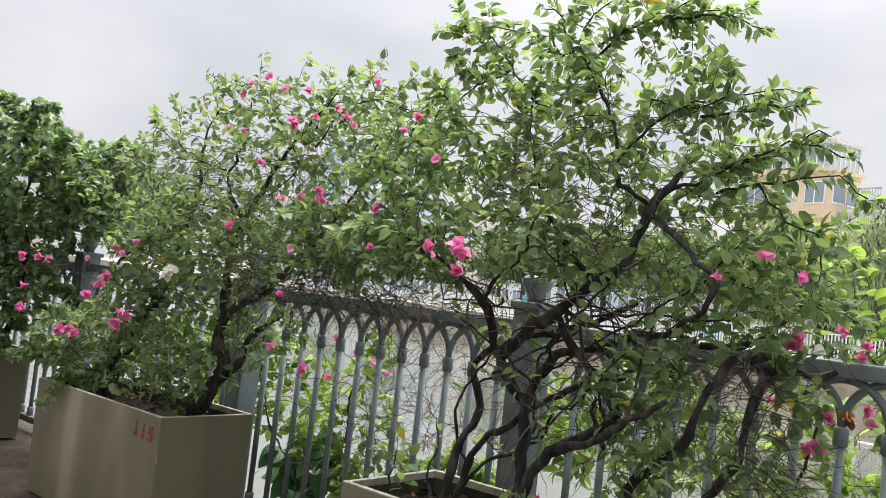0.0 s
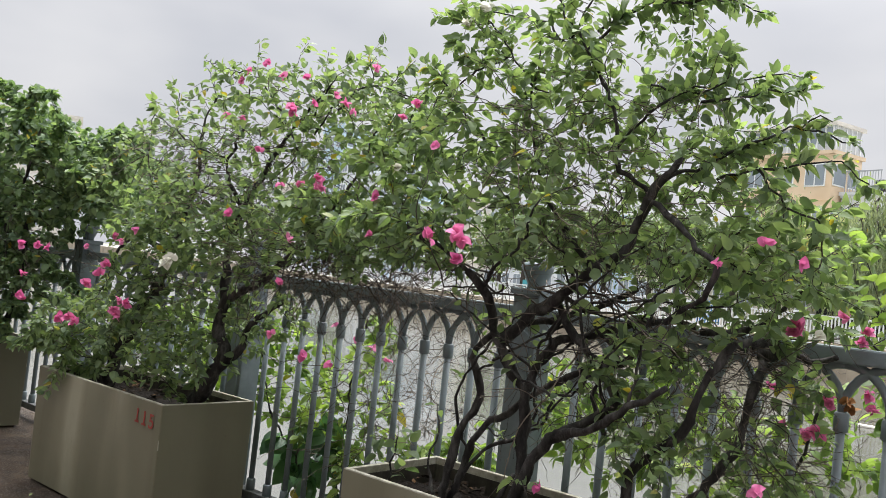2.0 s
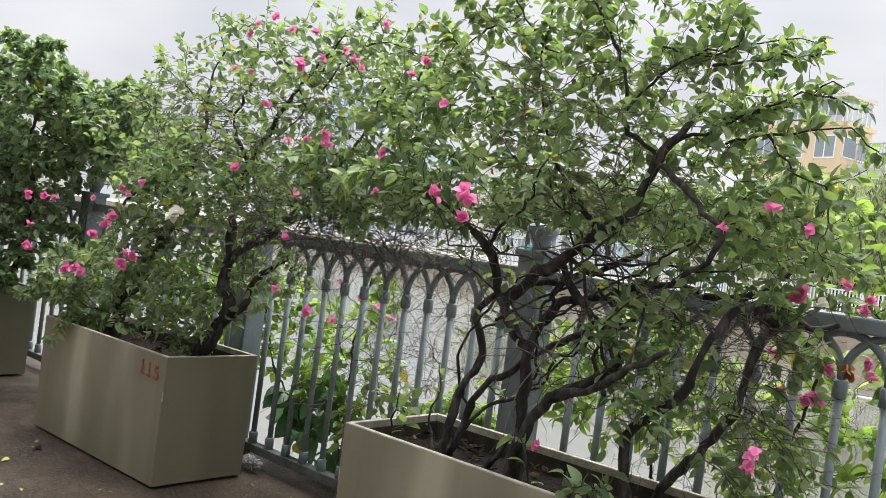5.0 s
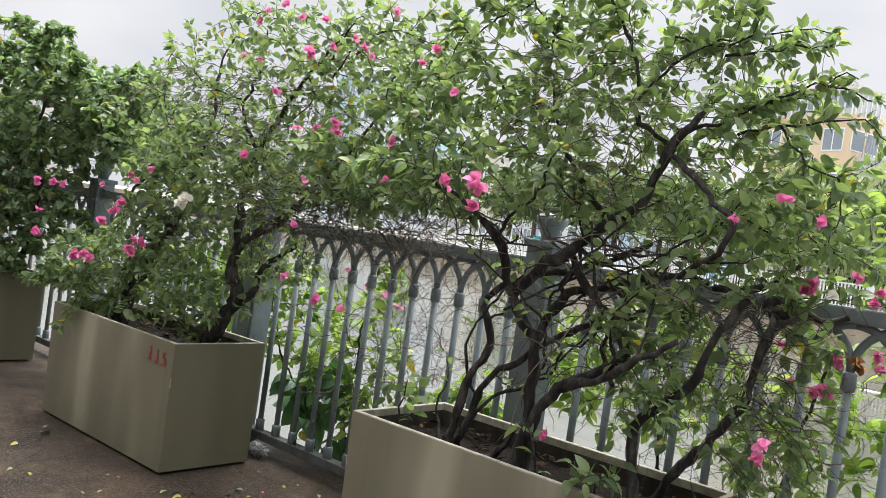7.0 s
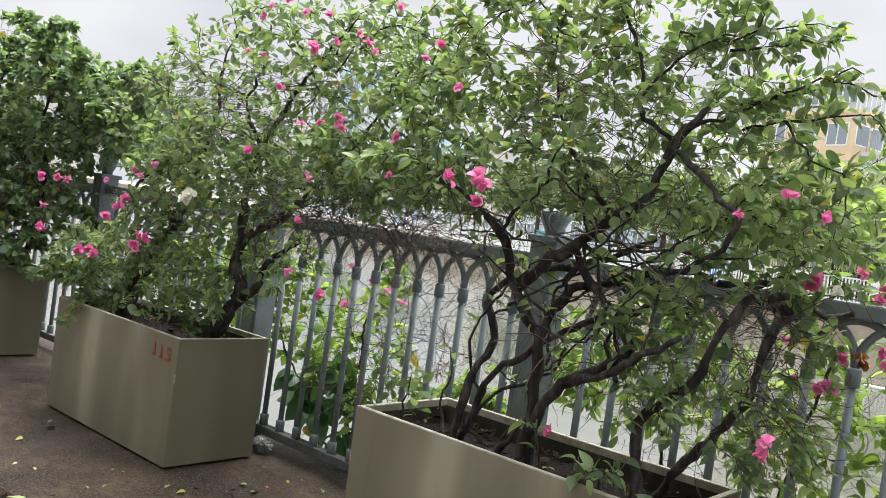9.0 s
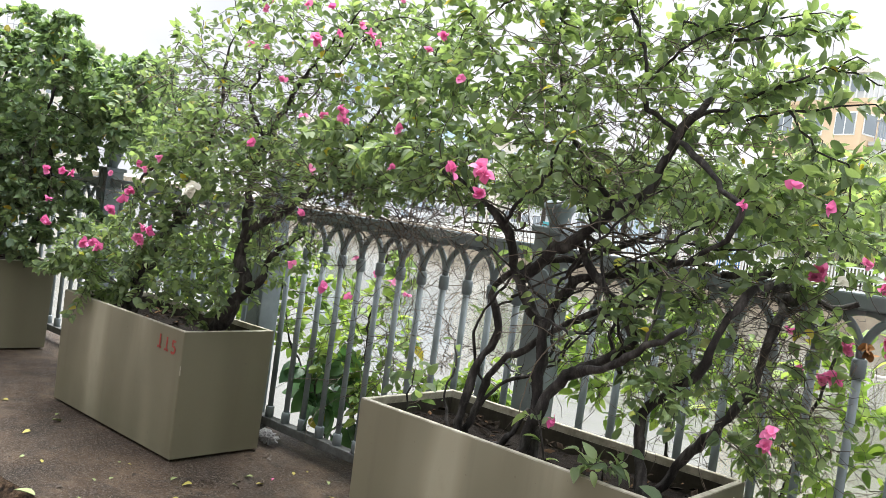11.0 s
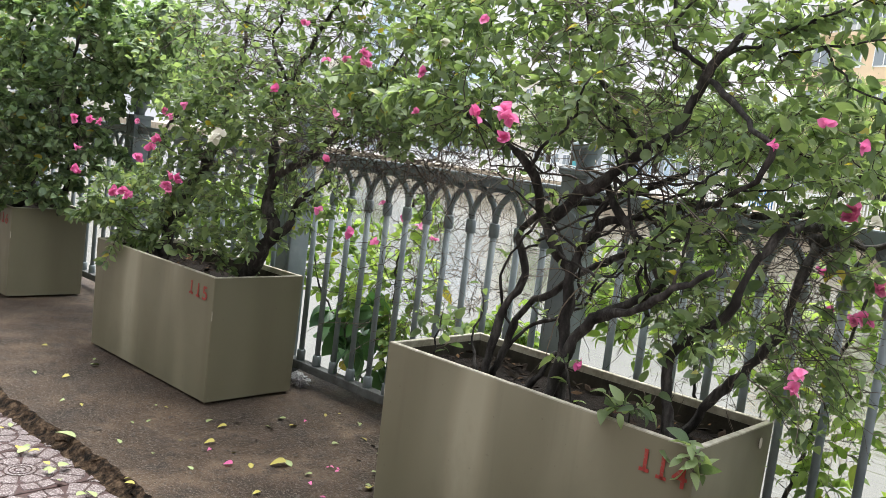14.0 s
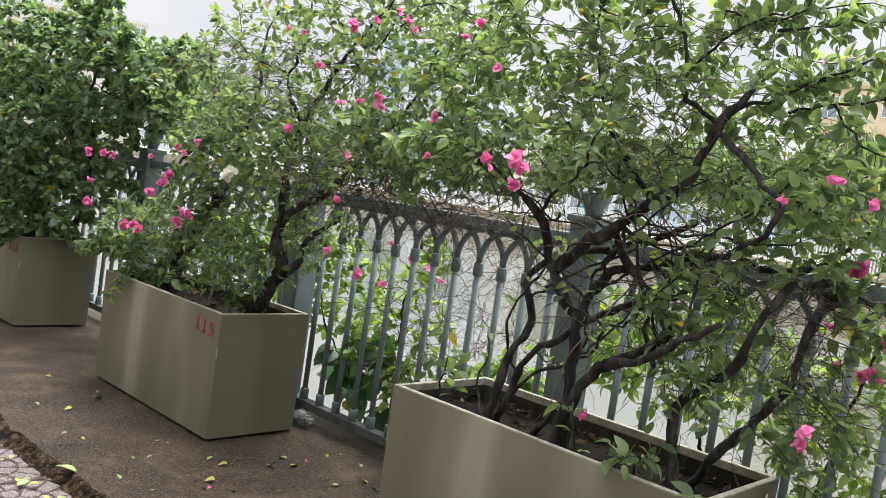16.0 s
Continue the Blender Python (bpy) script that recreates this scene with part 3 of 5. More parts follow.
def leaf_frames(pos, ahead, rng, tilt=0.55, up=1.0):
    """Right-handed frames for leaves that point along ahead with their faces mostly to the sky."""
    n = len(pos)
    ahead = ahead / (np.linalg.norm(ahead, axis=1)[:, None] + 1e-9)
    z = np.tile([0, 0, up], (n, 1)) + rng.normal(0, tilt, (n, 3))
    side = np.cross(z, ahead)
    side /= np.linalg.norm(side, axis=1)[:, None] + 1e-9
    z = np.cross(ahead, side)
    return np.stack([ahead, side, z], 2)


def joined_leaves(pos, frames, size, shapes, rng):
    """All leaves in one mesh: vertices and faces."""
    kind = rng.integers(0, len(shapes), len(pos))
    verts, faces, start = [], [], 0
    for k, (sv, sf) in enumerate(shapes):
        pick = np.nonzero(kind == k)[0]
        if not len(pick):
            continue
        v = np.einsum("nij,vj->nvi", frames[pick], sv) * size[pick][:, None, None] + pos[pick][:, None, :]
        verts.append(v.reshape(-1, 3))
        for i in range(len(pick)):
            o = start + i * len(sv)
            faces.extend(tuple(o + a for a in f) for f in sf)
        start += len(pick) * len(sv)
    return [tuple(q) for q in np.concatenate(verts).tolist()], faces


def leaf_meshes(material, shapes, name="leaf"):
    made = []
    for sv, sf in shapes:
        me = bpy.data.meshes.new(name)
        me.from_pydata([tuple(q) for q in sv.tolist()], [], sf)
        me.polygons.foreach_set("use_smooth", [True] * len(me.polygons))
        me.materials.append(material)
        made.append(me)
    return made


def single_leaves(pos, frames, size, meshes, parent, rng):
    base = np.array(parent.location)
    for p, f, s in zip(pos, frames, size):
        o = new("leaf", meshes[rng.integers(len(meshes))])
        o.parent = parent
        m4 = Matrix([[*(f[r] * s), p[r] - base[r]] for r in range(3)] + [[0, 0, 0, 1]])
        o.matrix_basis = m4


def in_lumps(lumps, n, rng, shell=0.0):
    """Random places in a union of ellipsoids (x, y, z, half width, half height, weight, half depth)."""
    w = np.array([l[5] * l[3] * l[4] for l in lumps])
    pick = rng.choice(len(lumps), n, p=w / w.sum())
    d = rng.normal(size=(n, 3))
    d /= np.linalg.norm(d, axis=1)[:, None]
    r = (shell + (1 - shell) * rng.uniform(0, 1, n)) ** (1 / 3.2)
    out = []
    for i, k in enumerate(pick):
        x, y, z, a, b, _, c = lumps[k]
        # the wide axis lies square to the usual line of sight
        across = np.array([0.77, 0.64, 0.0])
        deep = np.array([-0.64, 0.77, 0.0])
        out.append(np.array([x, y, z]) + r[i] * (d[i, 0] * a * across + d[i, 1] * c * deep + d[i, 2] * b * np.array([0, 0, 1.0])))
    return np.array(out)


class Shrub:
    """A woody shrub: hand-set stems, twigs that grow towards its crown, leaves and bracts on them."""

    def __init__(self, at, label, seed, leaf, category="shrub", name="bougainvillea"):
        self.thing = empty(name, at, label, category)
        self.rng = np.random.default_rng(seed)
        self.leaf = leaf
        self.nodes, self.parents, self.radius = [], [], []
        self.stems = []
        self.shoot_from = 10 ** 9
        self.stout = 1.0

    def limb(self, points, r0, r1):
        if r0 > 0.0105:
            r0, r1 = r0 * self.stout, r1 * self.stout
        path = smooth_path(points, 0.03, 0.0035 if r0 > 0.012 else 0.004, self.rng)
        path[1:-1] += 0.010 * np.array([noise.noise_vector(Vector(q) * 9) for q in path[1:-1]])
        radii = np.linspace(r0, r1, len(path)) * (1 + 0.15 * np.sin(np.arange(len(path)) * 0.9 + self.rng.uniform(0, 6)))
        start = len(self.nodes)
        for i, p in enumerate(path):
            self.nodes.append(p)
            self.parents.append(start + i - 1 if i else -1)
            self.radius.append(radii[i])
        verts, faces = [], []
        tube(verts, faces, path - np.array(self.thing.location), radii, 10, 0.15, self.rng)
        part("stem" if r0 > 0.010 else "branch", (verts, faces), BARK, self.thing, smooth=True)
        self.stems.append(path)

    def grow(self, lumps, count, step=0.032, reach=0.45, kill=0.06, rounds=60, low=0.0):
        """Twigs that grow towards random places of the crown."""
        rng = self.rng
        goals = in_lumps(lumps, count, rng)
        goals = goals[goals[:, 2] > low]
        nodes, parents = np.array(self.nodes), list(self.parents)
        self.first_twig = len(nodes)
        d = np.linalg.norm(goals[:, None] - nodes[None], axis=2)
        near, dist = d.argmin(1), d.min(1)
        alive = np.ones(len(goals), bool)
        for turn in range(rounds):
            pull = alive & (dist < (reach if turn < 40 else 2.0))
            if not pull.any():
                break
            way = goals[pull] - nodes[near[pull]]
            way /= np.linalg.norm(way, axis=1)[:, None] + 1e-9
            total = np.zeros_like(nodes)
            np.add.at(total, near[pull], way)
            src = np.unique(near[pull])
            v = total[src] / (np.linalg.norm(total[src], axis=1)[:, None] + 1e-9) + rng.normal(0, 0.33, (len(src), 3))
            v /= np.linalg.norm(v, axis=1)[:, None]
            fresh = nodes[src] + step * v
            start = len(nodes)
            nodes = np.vstack([nodes, fresh])
            parents += src.tolist()
            d = np.linalg.norm(goals[:, None] - fresh[None], axis=2)
            better = d.min(1) < dist
            near[better], dist[better] = start + d.argmin(1)[better], d.min(1)[better]
            alive &= dist > kill
        self.nodes, self.parents = nodes, np.array(parents)

    def shoots(self, count, length=(0.14, 0.40), rise=0.5, droop=0.06):
        """Long fresh shoots that stand out of the crown."""
        rng = self.rng
        nodes, parents = self.nodes.tolist(), self.parents.tolist()
        twig = np.arange(self.first_twig, len(nodes))
        mid = self.nodes[twig].mean(0)
        off = self.nodes[twig] - mid
        far_out = np.linalg.norm(off * (0.8, 1.2, 1.0), axis=1)
        weight = far_out ** 3
        for i in rng.choice(twig, count, p=weight / weight.sum()):
            d = self.nodes[i] - mid
            d = d / (np.linalg.norm(d) + 1e-9) + rng.normal(0, 0.45, 3) + (0, 0, rise * rng.uniform(-0.3, 1))
            d /= np.linalg.norm(d)
            k, at = int(i), self.nodes[i]
            for _ in range(int(rng.uniform(*length) / 0.032)):
                d = d + rng.normal(0, 0.10, 3) + (0, 0, -droop)
                d /= np.linalg.norm(d)
                at = at + 0.032 * d
                nodes.append(at.tolist())
                parents.append(k)
                k = len(nodes) - 1
        self.shoot_from = len(self.nodes)
        self.nodes, self.parents = np.array(nodes), np.array(parents)

    def twigs(self, tip=0.0012, power=2.6, cap=0.009):
        """Meshes for all twigs, in one object."""
        n = len(self.nodes)
        area = np.zeros(n)
        kids = [[] for _ in range(n)]
        for i in range(n - 1, self.first_twig - 1, -1):
            if area[i] == 0:
                area[i] = tip ** power
            area[self.parents[i]] += area[i]
            kids[self.parents[i]].append(i)
        r = np.minimum(area ** (1 / power), cap)
        self.twig_r = r
        verts, faces = [], []
        base = np.array(self.thing.location)
        heads = [(p, k) for p in range(n) for k in kids[p] if p < self.first_twig or k != max(kids[p], key=lambda q: area[q])]
        for p, k in heads:
            path, radii = [self.nodes[p]], [r[k]]
            while True:
                path.append(self.nodes[k])
                radii.append(r[k])
                if not kids[k]:
                    break
                k = max(kids[k], key=lambda q: area[q])
            path = np.array(path)
            if len(path) > 3:
                path[1:-1] = 0.25 * path[:-2] + 0.5 * path[1:-1] + 0.25 * path[2:]
            tube(verts, faces, path - base, radii, 5 if radii[0] > 0.003 else 4)
        tagged(part("brushwood", (verts, faces), TWIG, self.thing, "tangle of thin dark twigs", smooth=True), kind="stuff")
        self.tips = np.array([i for i in range(self.first_twig, n) if not kids[i]])

    def tangle(self, lumps, count, length=(0.2, 0.6), sag=0.5, thick=(0.0010, 0.0022)):
        """Bare, criss-crossing twigs of earlier years."""
        rng, verts, faces = self.rng, [], []
        base = np.array(self.thing.location)
        starts = in_lumps(lumps, count, rng)
        ends = []
        for s in starts:
            n = int(rng.uniform(*length) / 0.035) + 3
            d = rng.normal(size=3) * (1, 1, 0.6) + (0, 0, -0.15)
            d /= np.linalg.norm(d)
            turn = rng.normal(0, 0.06, 3)
            path = [s]
            for i in range(n):
                d = d + turn + rng.normal(0, 0.24, 3) + (0, 0, -sag * 0.05)
                d /= np.linalg.norm(d)
                path.append(path[-1] + 0.035 * d)
                if rng.random() < 0.34:
                    q = d + rng.normal(0, 0.8, 3)
                    q /= np.linalg.norm(q)
                    w = rng.uniform(0.02, 0.10)
                    tube(verts, faces, [path[-1] - base, path[-1] + 0.5 * w * q - base, path[-1] + w * (q + rng.normal(0, 0.2, 3)) - base], [0.0011, 0.001, 0.0007], 4)
            if min(p[2] for p in path) < 0.02:
                continue
            w = rng.uniform(*thick)
            tube(verts, faces, np.array(path) - base, np.linspace(w, 0.5 * w, len(path)), 4)
            ends.append((path[-1], d))
        tagged(part("dead_wood", (verts, faces), TWIG, self.thing, "bare criss-crossing old twigs", smooth=True), kind="stuff")
        return ends

    def leafage(self, density, size=(0.056, 0.012), singles=300, shapes=LEAVES, thin_under=0.0024, droop=0.08, keep=None, ends=(), tilt=0.75):
        """Leaves along the thin twigs; those of the camera's side as single objects."""
        rng = self.rng
        ids = np.arange(self.first_twig, len(self.nodes))
        ids = ids[self.twig_r[ids] < thin_under]
        fresh = ids[ids >= self.shoot_from]
        ids = np.concatenate([ids, fresh])
        slim = [i for i in range(self.first_twig) if self.radius[i] < 0.005 and self.parents[i] >= 0]
        ids = np.concatenate([ids, np.repeat(np.array(slim, int), 2)])
        at = rng.choice(ids, int(density), replace=True)
        if keep is not None:
            at = at[[rng.random() < keep(self.nodes[i]) for i in at]]
        pos = self.nodes[at]
        way = self.nodes[at] - self.nodes[self.parents[at]]
        way = way / (np.linalg.norm(way, axis=1)[:, None] + 1e-9)
        around = rng.normal(size=way.shape)
        around -= (around * way).sum(1)[:, None] * way
        around /= np.linalg.norm(around, axis=1)[:, None] + 1e-9
        ahead = 0.5 * way + 0.9 * around
        ahead[:, 2] = ahead[:, 2] * 0.7 - droop
        pos = pos + rng.uniform(-0.5, 0.5, (len(pos), 1)) * 0.03 * way
        ahead /= np.linalg.norm(ahead, axis=1)[:, None] + 1e-9
        pos = pos + 0.008 * ahead
        frames = leaf_frames(pos, ahead, rng, tilt)
        s = np.clip(rng.normal(size[0], size[1], len(pos)), size[0] * 0.4, size[0] * 1.65)
        toward = (pos[:, 0] * 0.64 - pos[:, 1] * 0.77) + rng.uniform(0, 0.25, len(pos))
        order = np.argsort(-toward)
        one, rest = order[:singles], order[singles:]
        base = np.array(self.thing.location)
        if len(rest):
            v, f = joined_leaves(pos[rest] - base, frames[rest], s[rest], shapes, rng)
            tagged(part("foliage", (v, f), self.leaf, self.thing, "pointed green leaves", smooth=True), kind="stuff")
        single_leaves(pos[one], frames[one], s[one], leaf_meshes(self.leaf, shapes), self.thing, rng)

    def blossom(self, places, material=PINK, bracts=(5, 9), size=0.034, name="flower", label="papery pink bracts"):
        rng = self.rng
        base = np.array(self.thing.location)
        for p in np.array(places) + 0.06 * (np.array([3.34, -2.14, 1.28]) - np.array(places)):
            n = int(rng.integers(*bracts)) + 2
            hub = np.zeros((n, 3))
            ahead = rng.normal(0, 1, (n, 3)) + np.array([0.45, -0.6, 0.15])
            frames = leaf_frames(hub, ahead, rng, 0.9)
            sh = [leaf_shape(0.50, 0.35, 0.1, heart=0.25), leaf_shape(0.48, 0.2, -0.15, twist=0.3, heart=0.25)]
            v, f = joined_leaves(np.asarray(p) - base + hub, frames, rng.uniform(0.55, 1.0, n) * size, sh, rng)
            seat = {}
            f = [tuple(seat.setdefault(tuple(round(c, 5) for c in v[i]), i) for i in q) for q in f]
            part(name, (v, f), material, self.thing, label, smooth=True)


# the near shrub, in the planter marked 114
near = Shrub((1.8, 0.2, 0.53), "large gnarled bougainvillea with dark stems in planter 114", 11, LEAF_B)
near.stout = 1.10
near.limb([(1.50, 0.15, 0.52), (1.53, 0.15, 0.73), (1.59, 0.18, 0.88), (1.58, 0.20, 0.95), (1.54, 0.20, 1.03), (1.56, 0.20, 1.09), (1.64, 0.20, 1.14), (1.79, 0.22, 1.19), (1.98, 0.25, 1.26), (2.08, 0.30, 1.33)], 0.0148, 0.0074)
near.limb([(1.50, 0.20, 0.52), (1.57, 0.22, 0.77), (1.68, 0.24, 0.87), (1.79, 0.26, 0.97), (1.95, 0.30, 1.07), (2.05, 0.30, 1.09), (2.16, 0.30, 1.19)], 0.0126, 0.0074)
near.limb([(1.83, 0.15, 0.50), (1.81, 0.15, 0.81), (1.80, 0.15, 0.95), (1.77, 0.15, 0.99), (1.70, 0.12, 1.12), (1.67, 0.10, 1.21), (1.66, 0.05, 1.28), (1.63, 0.00, 1.33)], 0.0215, 0.0118)
near.limb([(1.80, 0.15, 0.96), (1.83, 0.17, 1.05), (1.86, 0.20, 1.13), (1.99, 0.25, 1.17), (2.13, 0.30, 1.24), (2.28, 0.30, 1.23)], 0.0148, 0.0089)
near.limb([(1.80, 0.10, 0.50), (1.86, 0.10, 0.71), (1.96, 0.10, 0.86), (2.07, 0.13, 0.93), (2.13, 0.15, 0.99), (2.10, 0.15, 1.04), (2.04, 0.15, 1.10), (1.94, 0.15, 1.18), (1.89, 0.15, 1.26)], 0.0192, 0.0104)
near.limb([(1.96, 0.10, 0.86), (2.11, 0.05, 0.91), (2.22, 0.00, 0.98), (2.35, 0.00, 1.07)], 0.0141, 0.0074)
near.limb([(1.70, 0.13, 1.11), (1.80, 0.13, 1.20), (1.90, 0.12, 1.27), (2.04, 0.10, 1.37), (2.12, 0.10, 1.42), (2.16, 0.10, 1.50), (2.19, 0.10, 1.58), (2.23, 0.10, 1.64), (2.28, 0.10, 1.71)], 0.0192, 0.0104)
near.limb([(2.19, 0.10, 1.58), (2.29, 0.05, 1.53), (2.40, 0.00, 1.45), (2.45, 0.00, 1.40), (2.44, 0.00, 1.34), (2.33, 0.05, 1.27), (2.23, 0.10, 1.23)], 0.009, 0.0074)
near.limb([(2.20, 0.10, 1.58), (2.12, 0.10, 1.65), (2.08, 0.10, 1.70), (2.06, 0.10, 1.80), (2.01, 0.10, 1.92), (1.93, 0.10, 2.05), (1.84, 0.12, 2.16)], 0.0081, 0.003)
near.limb([(2.04, 0.10, 1.37), (1.89, 0.12, 1.50), (1.76, 0.15, 1.69), (1.71, 0.15, 1.91), (1.72, 0.15, 2.08)], 0.008, 0.003)
near.limb([(1.72, 0.15, 1.95), (1.62, 0.12, 2.08), (1.53, 0.10, 2.18), (1.43, 0.10, 2.24)], 0.004, 0.002)
near.limb([(1.55, 0.12, 1.78), (1.42, 0.10, 1.92), (1.33, 0.10, 2.02), (1.27, 0.10, 2.05)], 0.004, 0.002)
near.limb([(2.24, 0.15, 0.51), (2.19, 0.15, 0.73), (2.21, 0.15, 0.81), (2.30, 0.12, 0.89), (2.37, 0.10, 0.98), (2.42, 0.10, 1.11), (2.46, 0.15, 1.20)], 0.0163, 0.0096)
near.limb([(2.20, 0.30, 0.51), (2.25, 0.30, 0.63), (2.36, 0.30, 0.78), (2.42, 0.35, 0.91), (2.44, 0.40, 1.08), (2.42, 0.50, 1.18)], 0.0141, 0.0118)
near.limb([(2.23, 0.10, 1.64), (2.36, 0.10, 1.69), (2.48, 0.10, 1.75), (2.61, 0.10, 1.78), (2.73, 0.10, 1.74)], 0.0055, 0.0015)
near.limb([(2.07, 0.10, 1.74), (2.21, 0.10, 1.88), (2.32, 0.15, 1.92), (2.45, 0.15, 1.93), (2.57, 0.15, 1.93)], 0.005, 0.0015)
near.limb([(1.93, 0.10, 2.05), (2.03, 0.15, 2.17), (2.18, 0.15, 2.19), (2.36, 0.15, 2.19)], 0.005, 0.002)
near.limb([(1.63, 0.00, 1.33), (1.50, -0.05, 1.42), (1.34, -0.08, 1.47), (1.16, -0.02, 1.46)], 0.0074, 0.003)
near.limb([(1.66, 0.05, 1.28), (1.82, -0.08, 1.36), (1.95, -0.16, 1.44), (2.02, -0.2, 1.54)], 0.0074, 0.003)
near.limb([(2.30, 0.30, 1.22), (2.42, 0.42, 1.25), (2.52, 0.45, 1.36), (2.60, 0.40, 1.42)], 0.0118, 0.004)
near.limb([(2.42, 0.50, 1.18), (2.38, 0.58, 1.20), (2.30, 0.61, 1.17), (2.20, 0.62, 1.20)], 0.0163, 0.0089)
near.limb([(2.42, 0.48, 1.17), (2.47, 0.58, 1.19), (2.52, 0.61, 1.16), (2.60, 0.61, 1.19)], 0.0178, 0.0074)
near.limb([(2.46, 0.15, 1.20), (2.47, 0.35, 1.21), (2.44, 0.52, 1.22), (2.36, 0.60, 1.24)], 0.0111, 0.0074)
near.limb([(1.66, 0.10, 0.53), (1.73, 0.10, 0.57), (1.77, 0.11, 0.63), (1.80, 0.14, 0.70)], 0.0111, 0.0081)
near.limb([(1.51, 0.20, 0.58), (1.60, 0.22, 0.72), (1.70, 0.22, 0.78), (1.82, 0.22, 0.85), (1.88, 0.2, 0.95)], 0.008, 0.004)
near.limb([(1.47, 0.15, 0.55), (1.41, 0.17, 0.66), (1.43, 0.2, 0.76), (1.36, 0.25, 0.84)], 0.006, 0.002)
near.limb([(2.10, 0.15, 0.88), (2.02, 0.2, 1.0), (2.08, 0.22, 1.10), (2.0, 0.2, 1.2)], 0.0074, 0.005)
for k in range(13):
    # thinner stems that wander up between the main ones
    r = near.rng
    path = near.stems[int(r.integers(0, 7))]
    a = path[int(r.uniform(0.15, 0.75) * len(path))]
    b = np.array([r.uniform(1.45, 2.5), r.uniform(0.0, 0.35), r.uniform(1.15, 1.55)])
    c = (a + b) / 2 + r.normal(0, 0.10, 3) * (1, 0.6, 0.8)
    near.limb([a, a * 0.6 + c * 0.4 + r.normal(0, 0.03, 3), c, c * 0.45 + b * 0.55 + r.normal(0, 0.04, 3), b], r.uniform(0.0035, 0.007), 0.0025)
# leafy shoots that stand out of the crown
for line in ([(1.83, 0.12, 2.09), (1.73, 0.12, 2.17), (1.59, 0.10, 2.20), (1.49, 0.12, 2.23), (1.41, 0.12, 2.25)],
             [(1.85, 0.12, 2.09), (1.82, 0.12, 2.17), (1.78, 0.14, 2.24), (1.73, 0.12, 2.26)],
             [(1.95, 0.12, 2.11), (2.06, 0.14, 2.17), (2.19, 0.12, 2.19), (2.26, 0.10, 2.21)],
             [(2.19, 0.12, 2.17), (2.37, 0.12, 2.15), (2.47, 0.14, 2.11)],
             [(1.85, 0.12, 2.09), (1.94, 0.10, 2.21), (2.00, 0.12, 2.26)],
             [(1.61, 0.12, 2.06), (1.47, 0.10, 2.01), (1.37, 0.12, 1.97), (1.28, 0.12, 2.06)],
             [(2.15, 0.12, 1.93), (2.27, 0.14, 1.90), (2.39, 0.12, 1.93), (2.37, 0.12, 1.99)],
             [(2.31, 0.12, 1.87), (2.47, 0.10, 1.87), (2.56, 0.12, 1.89), (2.60, 0.12, 1.90)],
             [(2.36, 0.12, 1.72), (2.54, 0.14, 1.76), (2.61, 0.12, 1.81), (2.67, 0.12, 1.80)],
             [(2.38, 0.12, 1.65), (2.61, 0.10, 1.69), (2.69, 0.12, 1.70), (2.77, 0.12, 1.64)],
             [(2.48, 0.12, 1.69), (2.57, 0.12, 1.58), (2.65, 0.12, 1.55), (2.67, 0.12, 1.51)]):
    near.limb(line, 0.0042, 0.0015)
near_crown = [
    (2.04, 0.20, 1.72, 0.44, 0.34, 0.75, 0.22), (2.06, 0.16, 2.02, 0.34, 0.16, 0.42, 0.18), (2.20, 0.14, 2.22, 0.24, 0.06, 0.35, 0.10), (1.62, 0.12, 2.06, 0.22, 0.13, 0.5, 0.15), (1.70, 0.16, 1.84, 0.34, 0.30, 0.7, 0.22),
    (2.42, 0.14, 1.70, 0.21, 0.17, 0.50, 0.16), (2.56, 0.20, 1.48, 0.18, 0.18, 1.5, 0.18), (1.75, 0.05, 1.50, 0.40, 0.15, 1.1, 0.2),
    (2.40, 0.20, 1.36, 0.22, 0.10, 0.8, 0.18), (1.88, 0.14, 2.20, 0.18, 0.11, 0.35, 0.12), (2.18, 0.14, 2.16, 0.17, 0.06, 0.35, 0.1),
    (2.20, 0.22, 1.45, 0.33, 0.16, 0.6, 0.2), (2.24, 0.14, 1.00, 0.17, 0.18, 1.1, 0.12), (2.45, 0.34, 0.82, 0.12, 0.20, 0.5, 0.08), (1.50, 0.05, 1.66, 0.27, 0.17, 1.0, 0.2),
    (1.30, 0.10, 1.70, 0.22, 0.18, 0.9, 0.2), (2.56, 0.14, 1.72, 0.12, 0.08, 0.22, 0.1),
]
near_crown += [
    (2.36, 0.10, 1.22, 0.20, 0.09, 0.6, 0.14), (1.42, 0.08, 1.36, 0.30, 0.10, 0.9, 0.2),
]
near_crown += [(2.46, 0.48, 1.27, 0.16, 0.06, 1.2, 0.1), (2.50, 0.46, 1.05, 0.11, 0.16, 0.7, 0.07), (2.52, 0.46, 0.80, 0.10, 0.18, 0.35, 0.06), (2.54, 0.32, 1.40, 0.14, 0.13, 0.8, 0.12)]
near.grow(near_crown, 2600, kill=0.048)
near.shoots(80, (0.08, 0.20), 0.25)
near.twigs()
near.tangle([(2.0, 0.2, 1.25, 0.42, 0.12, 1.0, 0.22), (1.55, 0.1, 1.35, 0.36, 0.12, 1.0, 0.2), (2.35, 0.30, 1.05, 0.16, 0.22, 1.0, 0.1), (2.05, 0.1, 1.65, 0.42, 0.28, 2.0, 0.25)], 260, length=(0.08, 0.24), thick=(0.0008, 0.0017))
